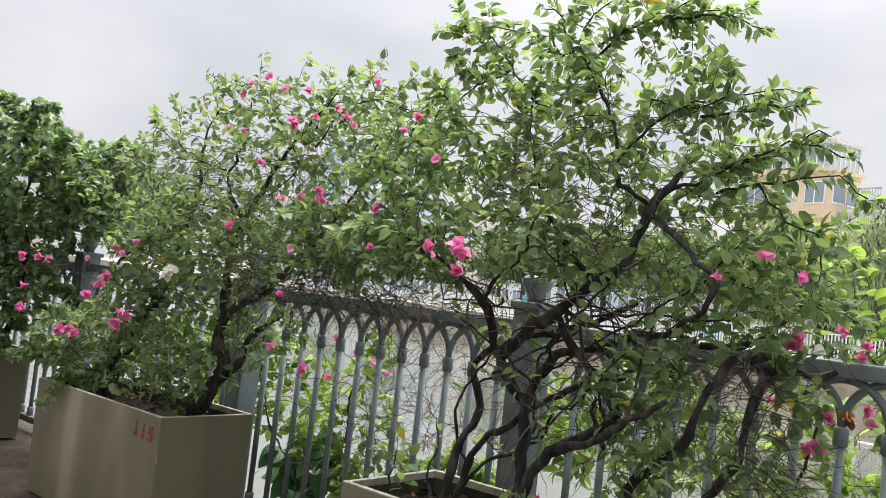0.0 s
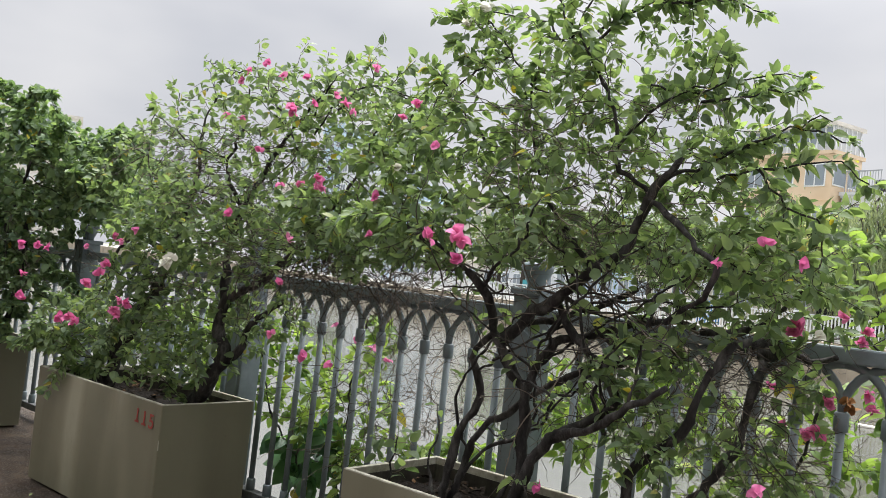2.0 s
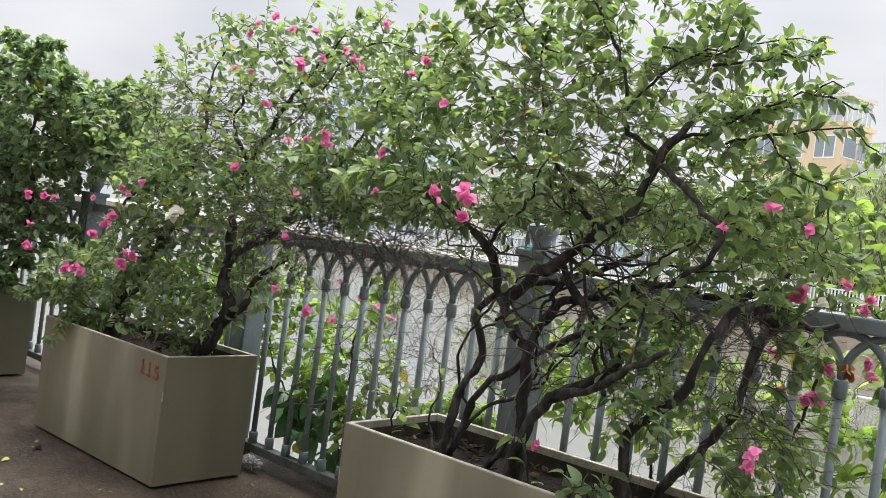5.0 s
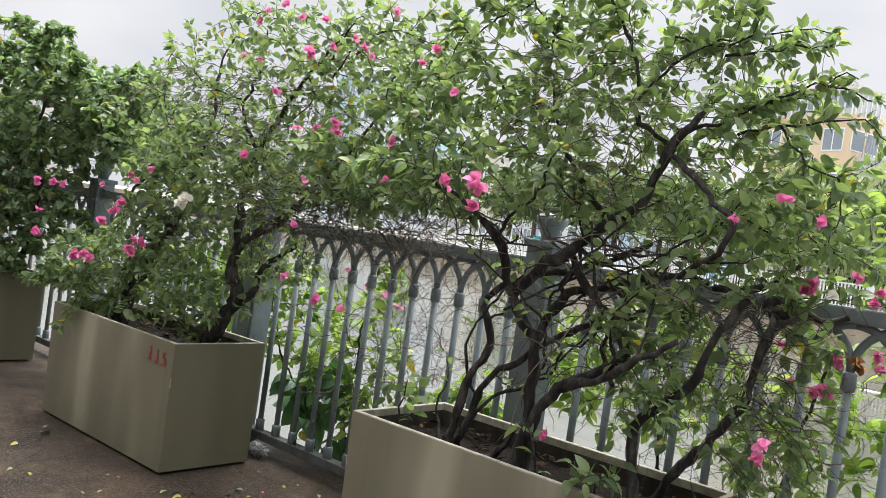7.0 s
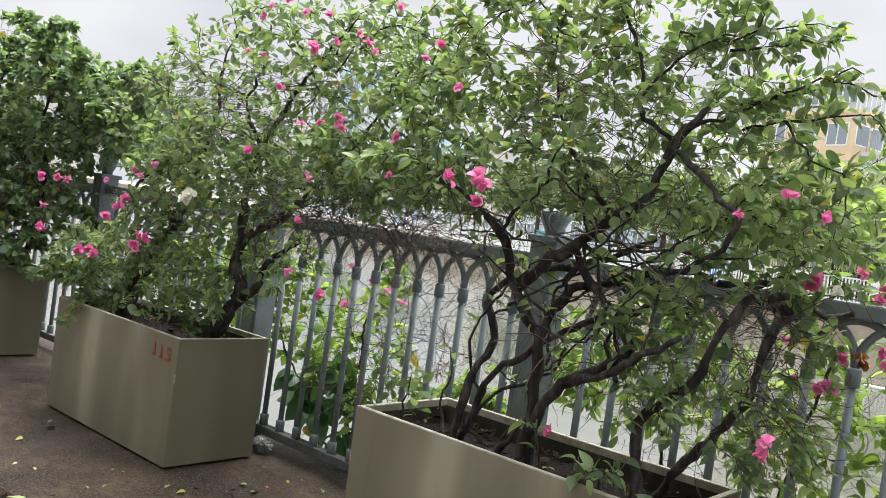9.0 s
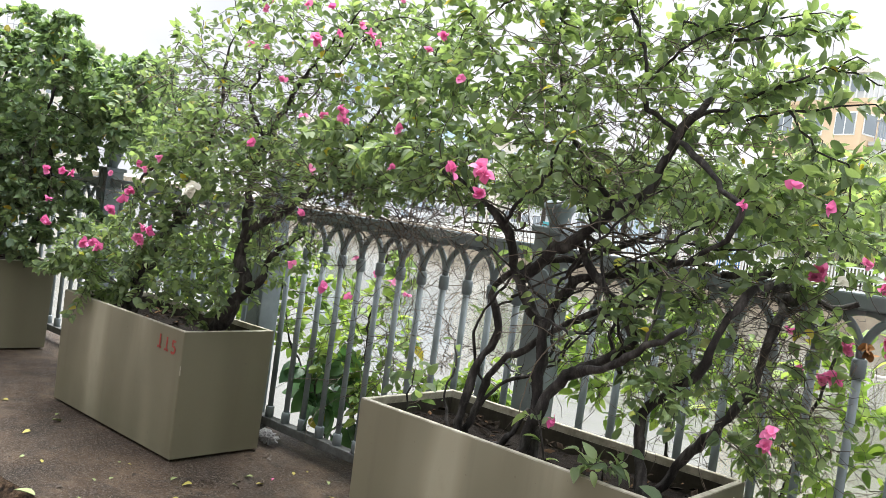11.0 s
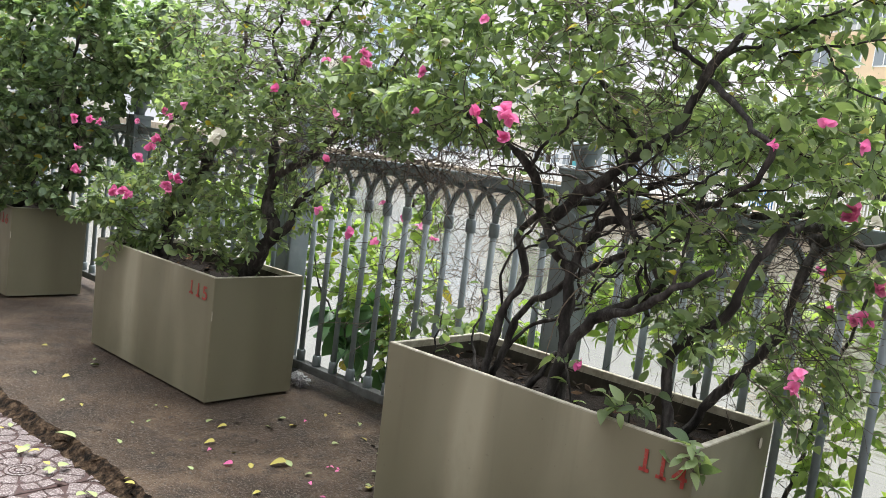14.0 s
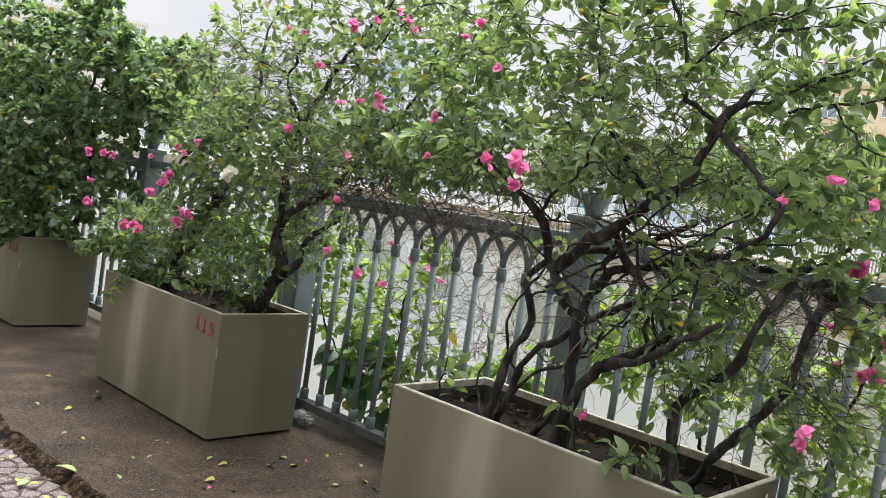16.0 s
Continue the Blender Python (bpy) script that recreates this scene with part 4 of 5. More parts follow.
near.tangle([(2.40, 0.52, 1.20, 0.13, 0.035, 1.0, 0.06)], 40, (0.06, 0.14), 0.3, (0.001, 0.003))
near.tangle([(2.15, 0.35, 1.10, 0.30, 0.08, 1.0, 0.15), (2.42, 0.40, 0.95, 0.14, 0.25, 1.0, 0.1), (1.9, 0.3, 1.0, 0.3, 0.15, 0.6, 0.12)], 170, (0.10, 0.34), 2.2, (0.0009, 0.0018))
near.tangle([(2.0, 0.22, 1.22, 0.40, 0.10, 1.0, 0.18), (1.7, 0.15, 1.35, 0.35, 0.10, 0.7, 0.18)], 22, (0.3, 0.6), 0.2, (0.002, 0.0045))


def near_leaves(q):
    """Leafy above and over the railing, nearly bare among the stems."""
    if q[2] > 1.66:
        return 0.70
    if q[0] > 2.30:
        return 0.75 if q[2] > 1.15 else 0.50
    if q[2] > 1.50:
        return 0.72
    if q[2] < 1.2 and q[0] > 2.05:
        return 0.65
    return 0.50 if q[2] > 1.34 and q[0] > 1.75 else 0.80 if q[2] > 1.34 else 0.10


near.leafage(16500, (0.0355, 0.012), 300, keep=near_leaves)
near.blossom([(1.48, -0.05, 1.73), (1.23, -0.05, 1.42), (2.41, 0.10, 1.42), (2.54, 0.10, 1.48), (2.64, 0.10, 1.43), (1.95, 0.05, 0.71)], bracts=(3, 5), size=0.026)
near.blossom([(1.70, -0.28, 1.41), (1.80, -0.28, 1.43), (1.82, -0.28, 1.41), (1.81, -0.28, 1.35)], bracts=(4, 6), size=0.036)
near.blossom([(2.48, 0.55, 1.275), (2.48, 0.55, 1.25), (2.50, 0.55, 1.27)], bracts=(7, 10), size=0.034)
near.blossom([(1.42, 0.12, 2.19), (1.49, 0.12, 2.24), (1.23, 0.05, 1.67), (2.54, 0.60, 1.24)], WHITE, (3, 5), 0.04, label="papery white bracts")

# the shrub in the planter marked 115
middle = Shrub((-0.5, 0.25, 0.53), "wide bougainvillea with pink bracts in planter 115", 23, LEAF_A)
middle.limb([(-0.88, 0.20, 0.50), (-0.78, 0.20, 0.74), (-0.64, 0.20, 0.91), (-0.49, 0.20, 1.11), (-0.42, 0.22, 1.26)], 0.040, 0.024)
middle.limb([(-0.22, 0.25, 0.50), (-0.02, 0.25, 0.72), (0.04, 0.25, 0.84), (-0.01, 0.25, 0.97), (0.01, 0.25, 1.08), (0.14, 0.25, 1.14), (0.29, 0.25, 1.21), (0.43, 0.25, 1.31)], 0.042, 0.014)
middle.limb([(0.02, 0.25, 0.76), (0.12, 0.30, 0.89), (0.17, 0.30, 0.99), (0.37, 0.30, 1.11)], 0.022, 0.008)
middle.limb([(0.01, 0.25, 1.07), (0.00, 0.25, 1.28), (0.08, 0.25, 1.50), (0.27, 0.25, 1.78), (0.46, 0.25, 1.96), (0.59, 0.25, 2.08)], 0.022, 0.003)
middle.limb([(-0.44, 0.21, 1.22), (-0.37, 0.20, 1.36), (-0.25, 0.20, 1.65), (-0.26, 0.20, 1.88), (-0.16, 0.20, 2.05)], 0.018, 0.003)
middle.limb([(-0.18, 0.20, 2.02), (-0.17, 0.18, 2.09), (-0.20, 0.15, 2.17)], 0.003, 0.0015)
middle.limb([(0.43, 0.25, 1.31), (0.62, 0.22, 1.45), (0.82, 0.2, 1.62), (0.95, 0.2, 1.85)], 0.012, 0.003)
middle.limb([(-0.42, 0.22, 1.26), (-0.50, 0.1, 1.33), (-0.60, 0.05, 1.28), (-0.70, 0.05, 1.12)], 0.014, 0.003)
middle.limb([(0.08, 0.25, 1.50), (-0.02, 0.2, 1.68), (0.05, 0.2, 1.86), (0.15, 0.15, 2.05)], 0.010, 0.003)
for line in ([(0.48, 0.20, 1.77), (0.18, 0.20, 2.09), (-0.05, 0.18, 2.16), (-0.30, 0.20, 2.23)],
             [(0.57, 0.20, 1.84), (0.69, 0.22, 1.99), (0.88, 0.20, 2.04), (0.86, 0.20, 2.14)],
             [(-0.05, 0.20, 1.75), (-0.40, 0.18, 1.84), (-0.50, 0.20, 2.05), (-0.57, 0.20, 2.12)],
             [(-0.40, 0.20, 1.84), (-0.69, 0.20, 1.97), (-0.75, 0.22, 1.80)],
             [(0.70, 0.20, 1.94), (0.88, 0.18, 2.02), (1.08, 0.20, 1.97), (1.14, 0.20, 1.93)],
             [(0.56, 0.20, 1.92), (0.67, 0.20, 2.08), (0.74, 0.22, 2.10)]):
    middle.limb(line, 0.0044, 0.0015)
middle_crown = [
    (0.47, 0.25, 1.92, 0.46, 0.25, 0.9, 0.3), (-0.32, 0.25, 1.84, 0.38, 0.28, 0.65, 0.3), (0.30, 0.22, 1.56, 0.55, 0.21, 1.0, 0.3),
    (-0.45, 0.12, 1.31, 0.24, 0.20, 1.3, 0.22), (-0.25, 0.22, 1.02, 0.42, 0.22, 0.8, 0.2), (0.93, 0.25, 1.93, 0.30, 0.20, 0.9, 0.25),
    (0.86, 0.20, 1.53, 0.34, 0.18, 1.1, 0.25), (-1.0, 0.10, 0.86, 0.26, 0.20, 2.0, 0.2), (0.15, 0.2, 2.10, 0.24, 0.10, 0.6, 0.2),
    (0.5, 0.1, 1.42, 0.5, 0.1, 0.9, 0.2), (1.10, 0.2, 1.75, 0.22, 0.2, 0.9, 0.2),
]
middle_crown += [(-0.45, 0.06, 1.02, 0.28, 0.22, 1.6, 0.15), (-0.1, 0.1, 0.85, 0.30, 0.18, 0.7, 0.15), (1.05, 0.1, 1.42, 0.28, 0.10, 0.8, 0.2), (-0.85, 0.1, 0.78, 0.25, 0.12, 0.9, 0.15), (-0.15, 0.2, 0.80, 0.3, 0.13, 1.1, 0.12), (0.25, 0.3, 1.05, 0.25, 0.15, 0.7, 0.15)]
middle_crown += [(-1.26, 0.22, 0.60, 0.10, 0.16, 1.2, 0.12), (-0.74, 0.15, 1.64, 0.24, 0.24, 1.0, 0.2), (0.38, 0.12, 1.33, 0.42, 0.12, 1.3, 0.18), (0.92, 0.12, 1.36, 0.30, 0.11, 1.2, 0.18), (-0.2, 0.10, 1.32, 0.30, 0.16, 1.2, 0.18), (-0.05, 0.2, 1.62, 0.4, 0.2, 0.9, 0.25)]
middle.grow(middle_crown, 3900, kill=0.05)
middle.shoots(110, (0.10, 0.28), 0.2)
middle.twigs()
middle.tangle([(0.75, 0.2, 1.32, 0.45, 0.12, 1.2, 0.2), (0.1, 0.25, 1.65, 0.5, 0.25, 1.0, 0.3), (-0.2, 0.25, 1.2, 0.5, 0.2, 0.5, 0.2)], 480, length=(0.07, 0.24), thick=(0.0010, 0.0020))
middle.tangle([(0.80, 0.32, 1.25, 0.46, 0.08, 1.0, 0.12)], 150, length=(0.10, 0.30), thick=(0.0010, 0.0022))
middle.leafage(19500, (0.037, 0.012), 280, keep=lambda q: 0.34 if q[2] > 1.62 and q[0] < 0.35 else 0.55 if q[2] > 1.6 else 0.85)
middle.blossom([(0.18, 0.12, 2.12), (0.30, 0.12, 2.14), (0.42, 0.12, 2.08), (0.57, 0.12, 2.06), (0.14, 0.12, 2.08), (0.77, 0.12, 1.98), (0.83, 0.12, 1.94), (0.88, 0.12, 1.91), (0.64, 0.12, 1.95), (0.98, 0.12, 2.07), (1.22, 0.12, 1.92), (1.15, 0.12, 1.87), (0.05, 0.12, 1.93), (0.16, 0.12, 1.91)], bracts=(3, 6), size=0.029)
middle.blossom([(0.54, 0.10, 1.92), (0.52, 0.10, 1.94), (0.64, 0.10, 1.61), (0.74, 0.10, 1.64), (0.76, 0.10, 1.60)], bracts=(6, 9), size=0.033)
middle.blossom([(0.48, 0.0, 1.74), (0.64, 0.0, 1.60), (0.32, 0.0, 1.47), (1.18, 0.0, 1.56), (0.73, 0.0, 1.39), (-0.41, 0.0, 1.37), (-0.59, 0.0, 1.33), (-0.52, 0.0, 1.31), (-0.85, 0.0, 1.26), (0.71, 0.0, 1.21), (0.69, 0.0, 1.01), (0.89, 0.0, 0.95), (1.03, 0.0, 0.94)], bracts=(3, 5), size=0.029)
middle.blossom([(-0.54, -0.05, 1.18), (-0.59, -0.05, 1.14), (-0.71, -0.05, 1.08), (-0.39, -0.05, 1.03), (-0.42, -0.05, 0.98), (-0.32, -0.05, 1.02), (-0.79, -0.05, 0.88), (-0.94, -0.05, 0.89), (-0.84, -0.05, 0.90), (-0.40, -0.05, 0.96)], bracts=(6, 9), size=0.038)
middle.blossom([(-0.03, -0.05, 1.23), (0.01, -0.05, 1.25)], WHITE, (5, 8), 0.05, label="papery white bracts")

# the dense shrub in the third planter
far = Shrub((-2.9, 0.25, 0.53), "dense green bougainvillea in the planter with a faded number", 37, LEAF_C)
far.limb([(-3.05, 0.25, 0.50), (-2.77, 0.25, 0.80), (-2.44, 0.25, 1.03), (-2.13, 0.25, 1.20)], 0.042, 0.018)
far.limb([(-2.50, 0.30, 0.50), (-2.27, 0.30, 0.97), (-2.28, 0.30, 1.35)], 0.030, 0.012)
far.limb([(-3.15, 0.20, 0.50), (-3.40, 0.20, 0.85), (-3.7, 0.20, 1.24)], 0.034, 0.012)
far.limb([(-2.44, 0.25, 1.03), (-2.3, 0.2, 1.35), (-2.1, 0.2, 1.7), (-2.0, 0.2, 1.95)], 0.020, 0.004)
far.limb([(-2.9, 0.25, 0.7), (-2.95, 0.2, 1.2), (-2.9, 0.2, 1.7), (-2.8, 0.2, 2.05)], 0.024, 0.004)
far.limb([(-2.28, 0.30, 1.35), (-2.2, 0.5, 1.5), (-2.05, 1.0, 1.65)], 0.012, 0.004)
far.limb([(-2.50, 0.2, 1.0), (-2.5, 0.1, 1.25), (-2.6, 0.05, 1.5)], 0.014, 0.004)
for line in ([(-2.52, 0.25, 2.01), (-2.33, 0.25, 2.19), (-2.00, 0.25, 2.17)], [(-2.52, 0.25, 2.01), (-2.58, 0.25, 2.21), (-2.70, 0.25, 2.28)], [(-1.85, 0.55, 1.80), (-1.45, 0.40, 1.94), (-1.10, 0.30, 1.88)]):
    far.limb(line, 0.0045, 0.0015)
far_crown = [
    (-2.3, 0.06, 1.14, 0.36, 0.24, 1.6, 0.14), (-2.7, 0.04, 0.90, 0.34, 0.18, 1.3, 0.12),
    (-1.68, 0.40, 1.74, 0.26, 0.18, 1.6, 0.18), (-1.40, 0.40, 1.62, 0.20, 0.17, 1.6, 0.15), (-2.15, 0.30, 1.90, 0.30, 0.16, 1.2, 0.2),
    (-2.35, 0.30, 0.98, 0.34, 0.16, 1.3, 0.2), (-2.7, 0.30, 1.15, 0.34, 0.2, 1.2, 0.2), (-1.75, 0.50, 1.85, 0.30, 0.16, 1.2, 0.2),
    (-1.95, 0.40, 1.72, 0.34, 0.26, 1.3, 0.28), (-1.55, 0.45, 1.58, 0.24, 0.20, 1.2, 0.2), (-2.1, 0.35, 1.45, 0.3, 0.24, 1.2, 0.25),
    (-2.35, 0.35, 1.66, 0.50, 0.36, 1.0, 0.40), (-2.08, 0.92, 1.64, 0.38, 0.32, 1.1, 0.34), (-2.05, 0.35, 1.02, 0.18, 0.26, 0.9, 0.14), (-2.75, 0.15, 1.90, 0.46, 0.32, 1.0, 0.35),
    (-2.45, 0.40, 2.00, 0.34, 0.16, 0.8, 0.3), (-2.45, 0.10, 1.36, 0.36, 0.22, 1.0, 0.3), (-3.0, 0.1, 1.4, 0.5, 0.4, 1.0, 0.35),
    (-3.5, 0.2, 1.7, 0.45, 0.4, 1.0, 0.35), (-2.75, 0.02, 1.05, 0.32, 0.26, 1.0, 0.18), (-2.55, 0.00, 0.74, 0.3, 0.13, 0.8, 0.15), (-2.15, 0.12, 0.85, 0.18, 0.16, 0.5, 0.12),
    (-3.3, 0.15, 0.95, 0.4, 0.3, 0.7, 0.2),
]
far.grow(far_crown, 3400, step=0.04, kill=0.07)
far.shoots(70, (0.08, 0.22), 0.2)
far.twigs(tip=0.0014)
far.tangle([(-2.3, 0.3, 1.3, 0.5, 0.3, 1.0, 0.2)], 60)
far.leafage(28000, (0.043, 0.012), 240, shapes=BROAD, tilt=0.6)
far.blossom([(-1.59, 0.0, 1.23), (-1.40, 0.0, 1.24), (-1.28, 0.0, 1.23), (-1.54, 0.0, 1.07), (-1.50, 0.0, 0.94), (-1.55, 0.0, 0.95)], bracts=(4, 7), size=0.036)

# climbers that hang over the outer side of the railing
vine = Shrub((2.3, 1.0, -0.4), "leafy climber with pink bracts outside the railing", 41, LEAF_V, "climber", "climbing_plant")
vine.limb([(2.3, 1.02, -0.5), (2.3, 0.95, 0.1), (2.4, 0.88, 0.6), (2.5, 0.82, 1.0)], 0.013, 0.005)
vine.limb([(2.3, 1.02, -0.5), (2.0, 0.98, 0.2), (1.9, 0.9, 0.7), (2.0, 0.84, 1.05)], 0.012, 0.004)
vine.limb([(2.3, 1.02, -0.5), (2.7, 0.98, 0.1), (2.85, 0.9, 0.6), (2.75, 0.8, 1.1), (2.65, 0.72, 1.25)], 0.012, 0.003)
vine_crown = [(2.55, 0.85, 0.72, 0.16, 0.12, 1.3, 0.07), (2.68, 0.85, 0.66, 0.15, 0.14, 1.2, 0.07), (2.35, 0.88, 0.80, 0.30, 0.34, 1.3, 0.12), (2.62, 0.86, 0.95, 0.2, 0.22, 1.0, 0.1), (1.95, 0.92, 0.8, 0.25, 0.3, 0.7, 0.12), (2.65, 0.76, 1.31, 0.13, 0.06, 0.6, 0.06), (2.6, 0.9, 0.4, 0.35, 0.3, 1.0, 0.12), (1.55, 0.92, 0.8, 0.15, 0.25, 0.4, 0.1)]
vine.grow(vine_crown, 1000)
vine.shoots(40, rise=0.0, droop=0.12)
vine.twigs()
vine.tangle([(2.2, 0.88, 0.7, 0.45, 0.4, 1.0, 0.12)], 90, thick=(0.0009, 0.0016))
vine.leafage(2700, (0.050, 0.014), 200)
vine.blossom([(2.56, 0.78, 1.31), (2.62, 0.78, 1.24), (2.63, 0.78, 1.27), (2.53, 0.78, 1.05), (2.54, 0.78, 1.03), (2.65, 0.78, 1.08), (2.50, 0.78, 0.93), (2.48, 0.78, 0.92), (2.53, 0.78, 0.94), (2.40, 0.78, 0.93), (2.36, 0.78, 1.06), (2.67, 0.78, 1.03)], bracts=(4, 8), size=0.034)
near.blossom([(2.59, 0.05, 0.85), (2.58, 0.05, 0.81)], bracts=(5, 7), size=0.030)

thicket = Shrub((0.3, 1.0, -0.4), "leafy climber with broad leaves outside the railing", 43, LEAF_V, "climber", "climbing_plant")
thicket.limb([(0.3, 1.02, -0.5), (0.3, 0.95, 0.1), (0.25, 0.9, 0.6), (0.35, 0.86, 1.05)], 0.012, 0.004)
thicket.limb([(0.3, 1.02, -0.5), (0.6, 0.98, 0.1), (0.8, 0.92, 0.4), (1.0, 0.88, 0.6)], 0.012, 0.003)
thicket.limb([(-0.5, 0.88, 0.9), (-0.8, 0.9, 0.8), (-1.2, 0.9, 0.85), (-1.5, 0.9, 0.7)], 0.006, 0.003)
thicket.limb([(0.3, 1.02, -0.5), (-0.1, 1.0, 0.1), (-0.4, 0.92, 0.5), (-0.5, 0.88, 0.9)], 0.012, 0.003)
thicket_crown = [(0.22, 0.9, 0.6, 0.28, 0.28, 1.0, 0.12), (0.40, 0.9, 0.95, 0.15, 0.15, 0.5, 0.1), (0.75, 0.9, 0.45, 0.25, 0.15, 0.8, 0.1), (-0.5, 0.95, 0.7, 0.5, 0.3, 1.2, 0.15), (-1.3, 0.95, 0.7, 0.5, 0.35, 1.0, 0.15), (1.05, 0.9, 0.5, 0.15, 0.15, 0.6, 0.1)]
thicket.grow(thicket_crown, 900)
thicket.shoots(30, rise=0.0, droop=0.12)
thicket.twigs()
thicket.tangle([(0.7, 0.9, 0.75, 0.4, 0.35, 1.0, 0.12)], 130)
thicket.leafage(2600, (0.060, 0.014), 200)
thicket.blossom([(0.30, 0.85, 0.95), (0.42, 0.85, 0.92), (0.15, 0.85, 1.0), (0.52, 0.85, 0.88)], bracts=(2, 4), size=0.035)

hearts = Shrub((0.35, 0.95, -0.4), "low plant with broad dark heart-shaped leaves outside the railing", 47, LEAF_D, "plant", "heart_leaved_plant")
hearts.limb([(0.3, 1.0, -0.5), (0.3, 0.9, 0.0), (0.25, 0.85, 0.25)], 0.01, 0.005)
hearts.limb([(0.3, 1.0, -0.5), (0.05, 0.9, 0.0), (-0.05, 0.85, 0.3)], 0.01, 0.005)
hearts.grow([(0.25, 0.86, 0.22, 0.25, 0.14, 1.0, 0.08), (-0.1, 0.88, 0.35, 0.25, 0.18, 0.8, 0.08), (0.12, 0.86, 0.45, 0.15, 0.12, 0.8, 0.08)], 90, kill=0.09)
hearts.twigs(tip=0.002)
hearts.leafage(85, (0.13, 0.02), 85, HEARTS, thin_under=0.01, droop=0.6)

m = Mat("dry_leaf", rough=0.7)
m.color(m.ramp(m.noise(40, 3), (0.3, (0.20, 0.09, 0.03)), (0.7, (0.36, 0.18, 0.06))))
DRY = m.m
vine.blossom([(2.63, 0.66, 1.06), (2.63, 0.66, 1.03)], DRY, (2, 3), 0.04, "dry_leaf", "curled dry brown leaf")

# a seedling on the slab and a tuft in the near planter
sprig = Shrub((0.75, 0.45, 0.0), "small green seedling growing from the concrete slab", 53, LEAF_B, "seedling", "seedling")
sprig.limb([(0.86, 0.50, -0.01), (0.85, 0.49, 0.05), (0.83, 0.47, 0.09)], 0.003, 0.002)
sprig.grow([(0.84, 0.47, 0.10, 0.10, 0.04, 1.0, 0.06)], 30, step=0.02, kill=0.03)
sprig.twigs()
sprig.leafage(26, (0.045, 0.01), 26, thin_under=0.01)
sprig2 = Shrub((2.1, 0.05, 0.53), "fresh light green shoots at the rim of planter 114", 59, LEAF_B, "seedling", "seedling")
sprig2.limb([(2.14, 0.06, 0.52), (2.16, 0.02, 0.62), (2.2, -0.02, 0.66)], 0.004, 0.002)
sprig2.limb([(1.93, 0.10, 0.52), (1.92, 0.06, 0.63), (1.9, 0.03, 0.72)], 0.004, 0.002)
sprig2.limb([(2.33, 0.02, 0.52), (2.38, -0.03, 0.60), (2.40, -0.06, 0.58)], 0.004, 0.002)
sprig2.limb([(1.30, 0.12, 0.52), (1.31, 0.10, 0.63), (1.34, 0.08, 0.74)], 0.004, 0.002)
sprig2.grow([(2.17, 0.0, 0.66, 0.12, 0.07, 1.0, 0.08), (1.9, 0.04, 0.72, 0.07, 0.05, 0.8, 0.05), (2.40, -0.05, 0.58, 0.06, 0.07, 0.8, 0.05), (1.32, 0.09, 0.68, 0.10, 0.09, 0.9, 0.07)], 110, step=0.02, kill=0.035)
sprig2.twigs()
sprig2.leafage(95, (0.048, 0.012), 95, thin_under=0.01)


# ---------------------------------------------------------------- small things on the ground
rng = np.random.default_rng(71)


def ground_material(name, a, b):
    q = Mat(name, rough=0.6)
    q.color(q.mix(q.noise(40, 3), a, b))
    return q.m


FALLEN = [(ground_material("yellow_fallen_leaf", (0.36, 0.30, 0.05), (0.26, 0.25, 0.06)), "yellow fallen leaf lying on the concrete"),
          (ground_material("pale_fallen_leaf", (0.26, 0.31, 0.13), (0.18, 0.24, 0.09)), "pale green fallen leaf lying on the concrete"),
          (ground_material("brown_fallen_leaf", (0.035, 0.026, 0.02), (0.07, 0.05, 0.035)), "dry dark brown leaf scrap on the concrete"),
          (PINK, "fallen pink bract lying on the concrete")]
fallen_mesh = []
for mat, text in FALLEN:
    fallen_mesh.append([leaf_meshes(mat, [leaf_shape(0.3, 0.5, -0.2, twist=0.3), leaf_shape(0.36, 0.3, 0.25, twist=-0.3)], "fallen_leaf"), text])


def fallen(x, y, kind, size, z=0.0):
    o = new("fallen_leaf", fallen_mesh[kind][0][rng.integers(2)])
    tilt = rng.uniform(-14, 14)
    o.matrix_basis = Matrix.Translation((x, y, z + 0.003)) @ pose(0, 0, 0, tilt, rng.uniform(-6, 4), rng.uniform(0, 360)) @ Matrix.Scale(size, 4)
    low = min((o.matrix_basis @ v.co).z for v in o.data.vertices)
    o.location.z += z + 0.001 - low
    tagged(o, fallen_mesh[kind][1], "petal" if kind == 3 else "leaf", "fallen leaves")


fallen(0.78, -0.10, 0, 0.065)
fallen(0.79, -0.08, 1, 0.05)
fallen(-0.78, -0.14, 1, 0.06)
fallen(0.14, -0.65, 1, 0.08)
for k in range(26):
    fallen(rng.uniform(0.2, 1.25), rng.uniform(-0.5, 0.55), int(rng.choice([0, 0, 1, 1, 1])), rng.uniform(0.018, 0.046))
for k in range(20):
    fallen(rng.uniform(-2.2, 1.1), rng.uniform(-0.68, -0.05), int(rng.choice([0, 1, 1])), rng.uniform(0.018, 0.042))
for k in range(110):
    fallen(rng.uniform(-2.2, 1.3), rng.uniform(-0.68, 0.5), 2, rng.uniform(0.008, 0.03)) if k % 2 else fallen(rng.uniform(0.0, 1.2), rng.uniform(-0.6, 0.5), 2, rng.uniform(0.008, 0.03))
for k in range(9):
    fallen(rng.uniform(0.3, 1.1), rng.uniform(-0.35, 0.4), 3, rng.uniform(0.014, 0.026))
fallen(0.68, -0.28, 3, 0.04)
for k in range(16):
    fallen(rng.uniform(-0.2, 0.9), -0.80 + rng.uniform(-0.08, 0.02), int(rng.choice([0, 0, 1])), rng.uniform(0.03, 0.06), -0.035)

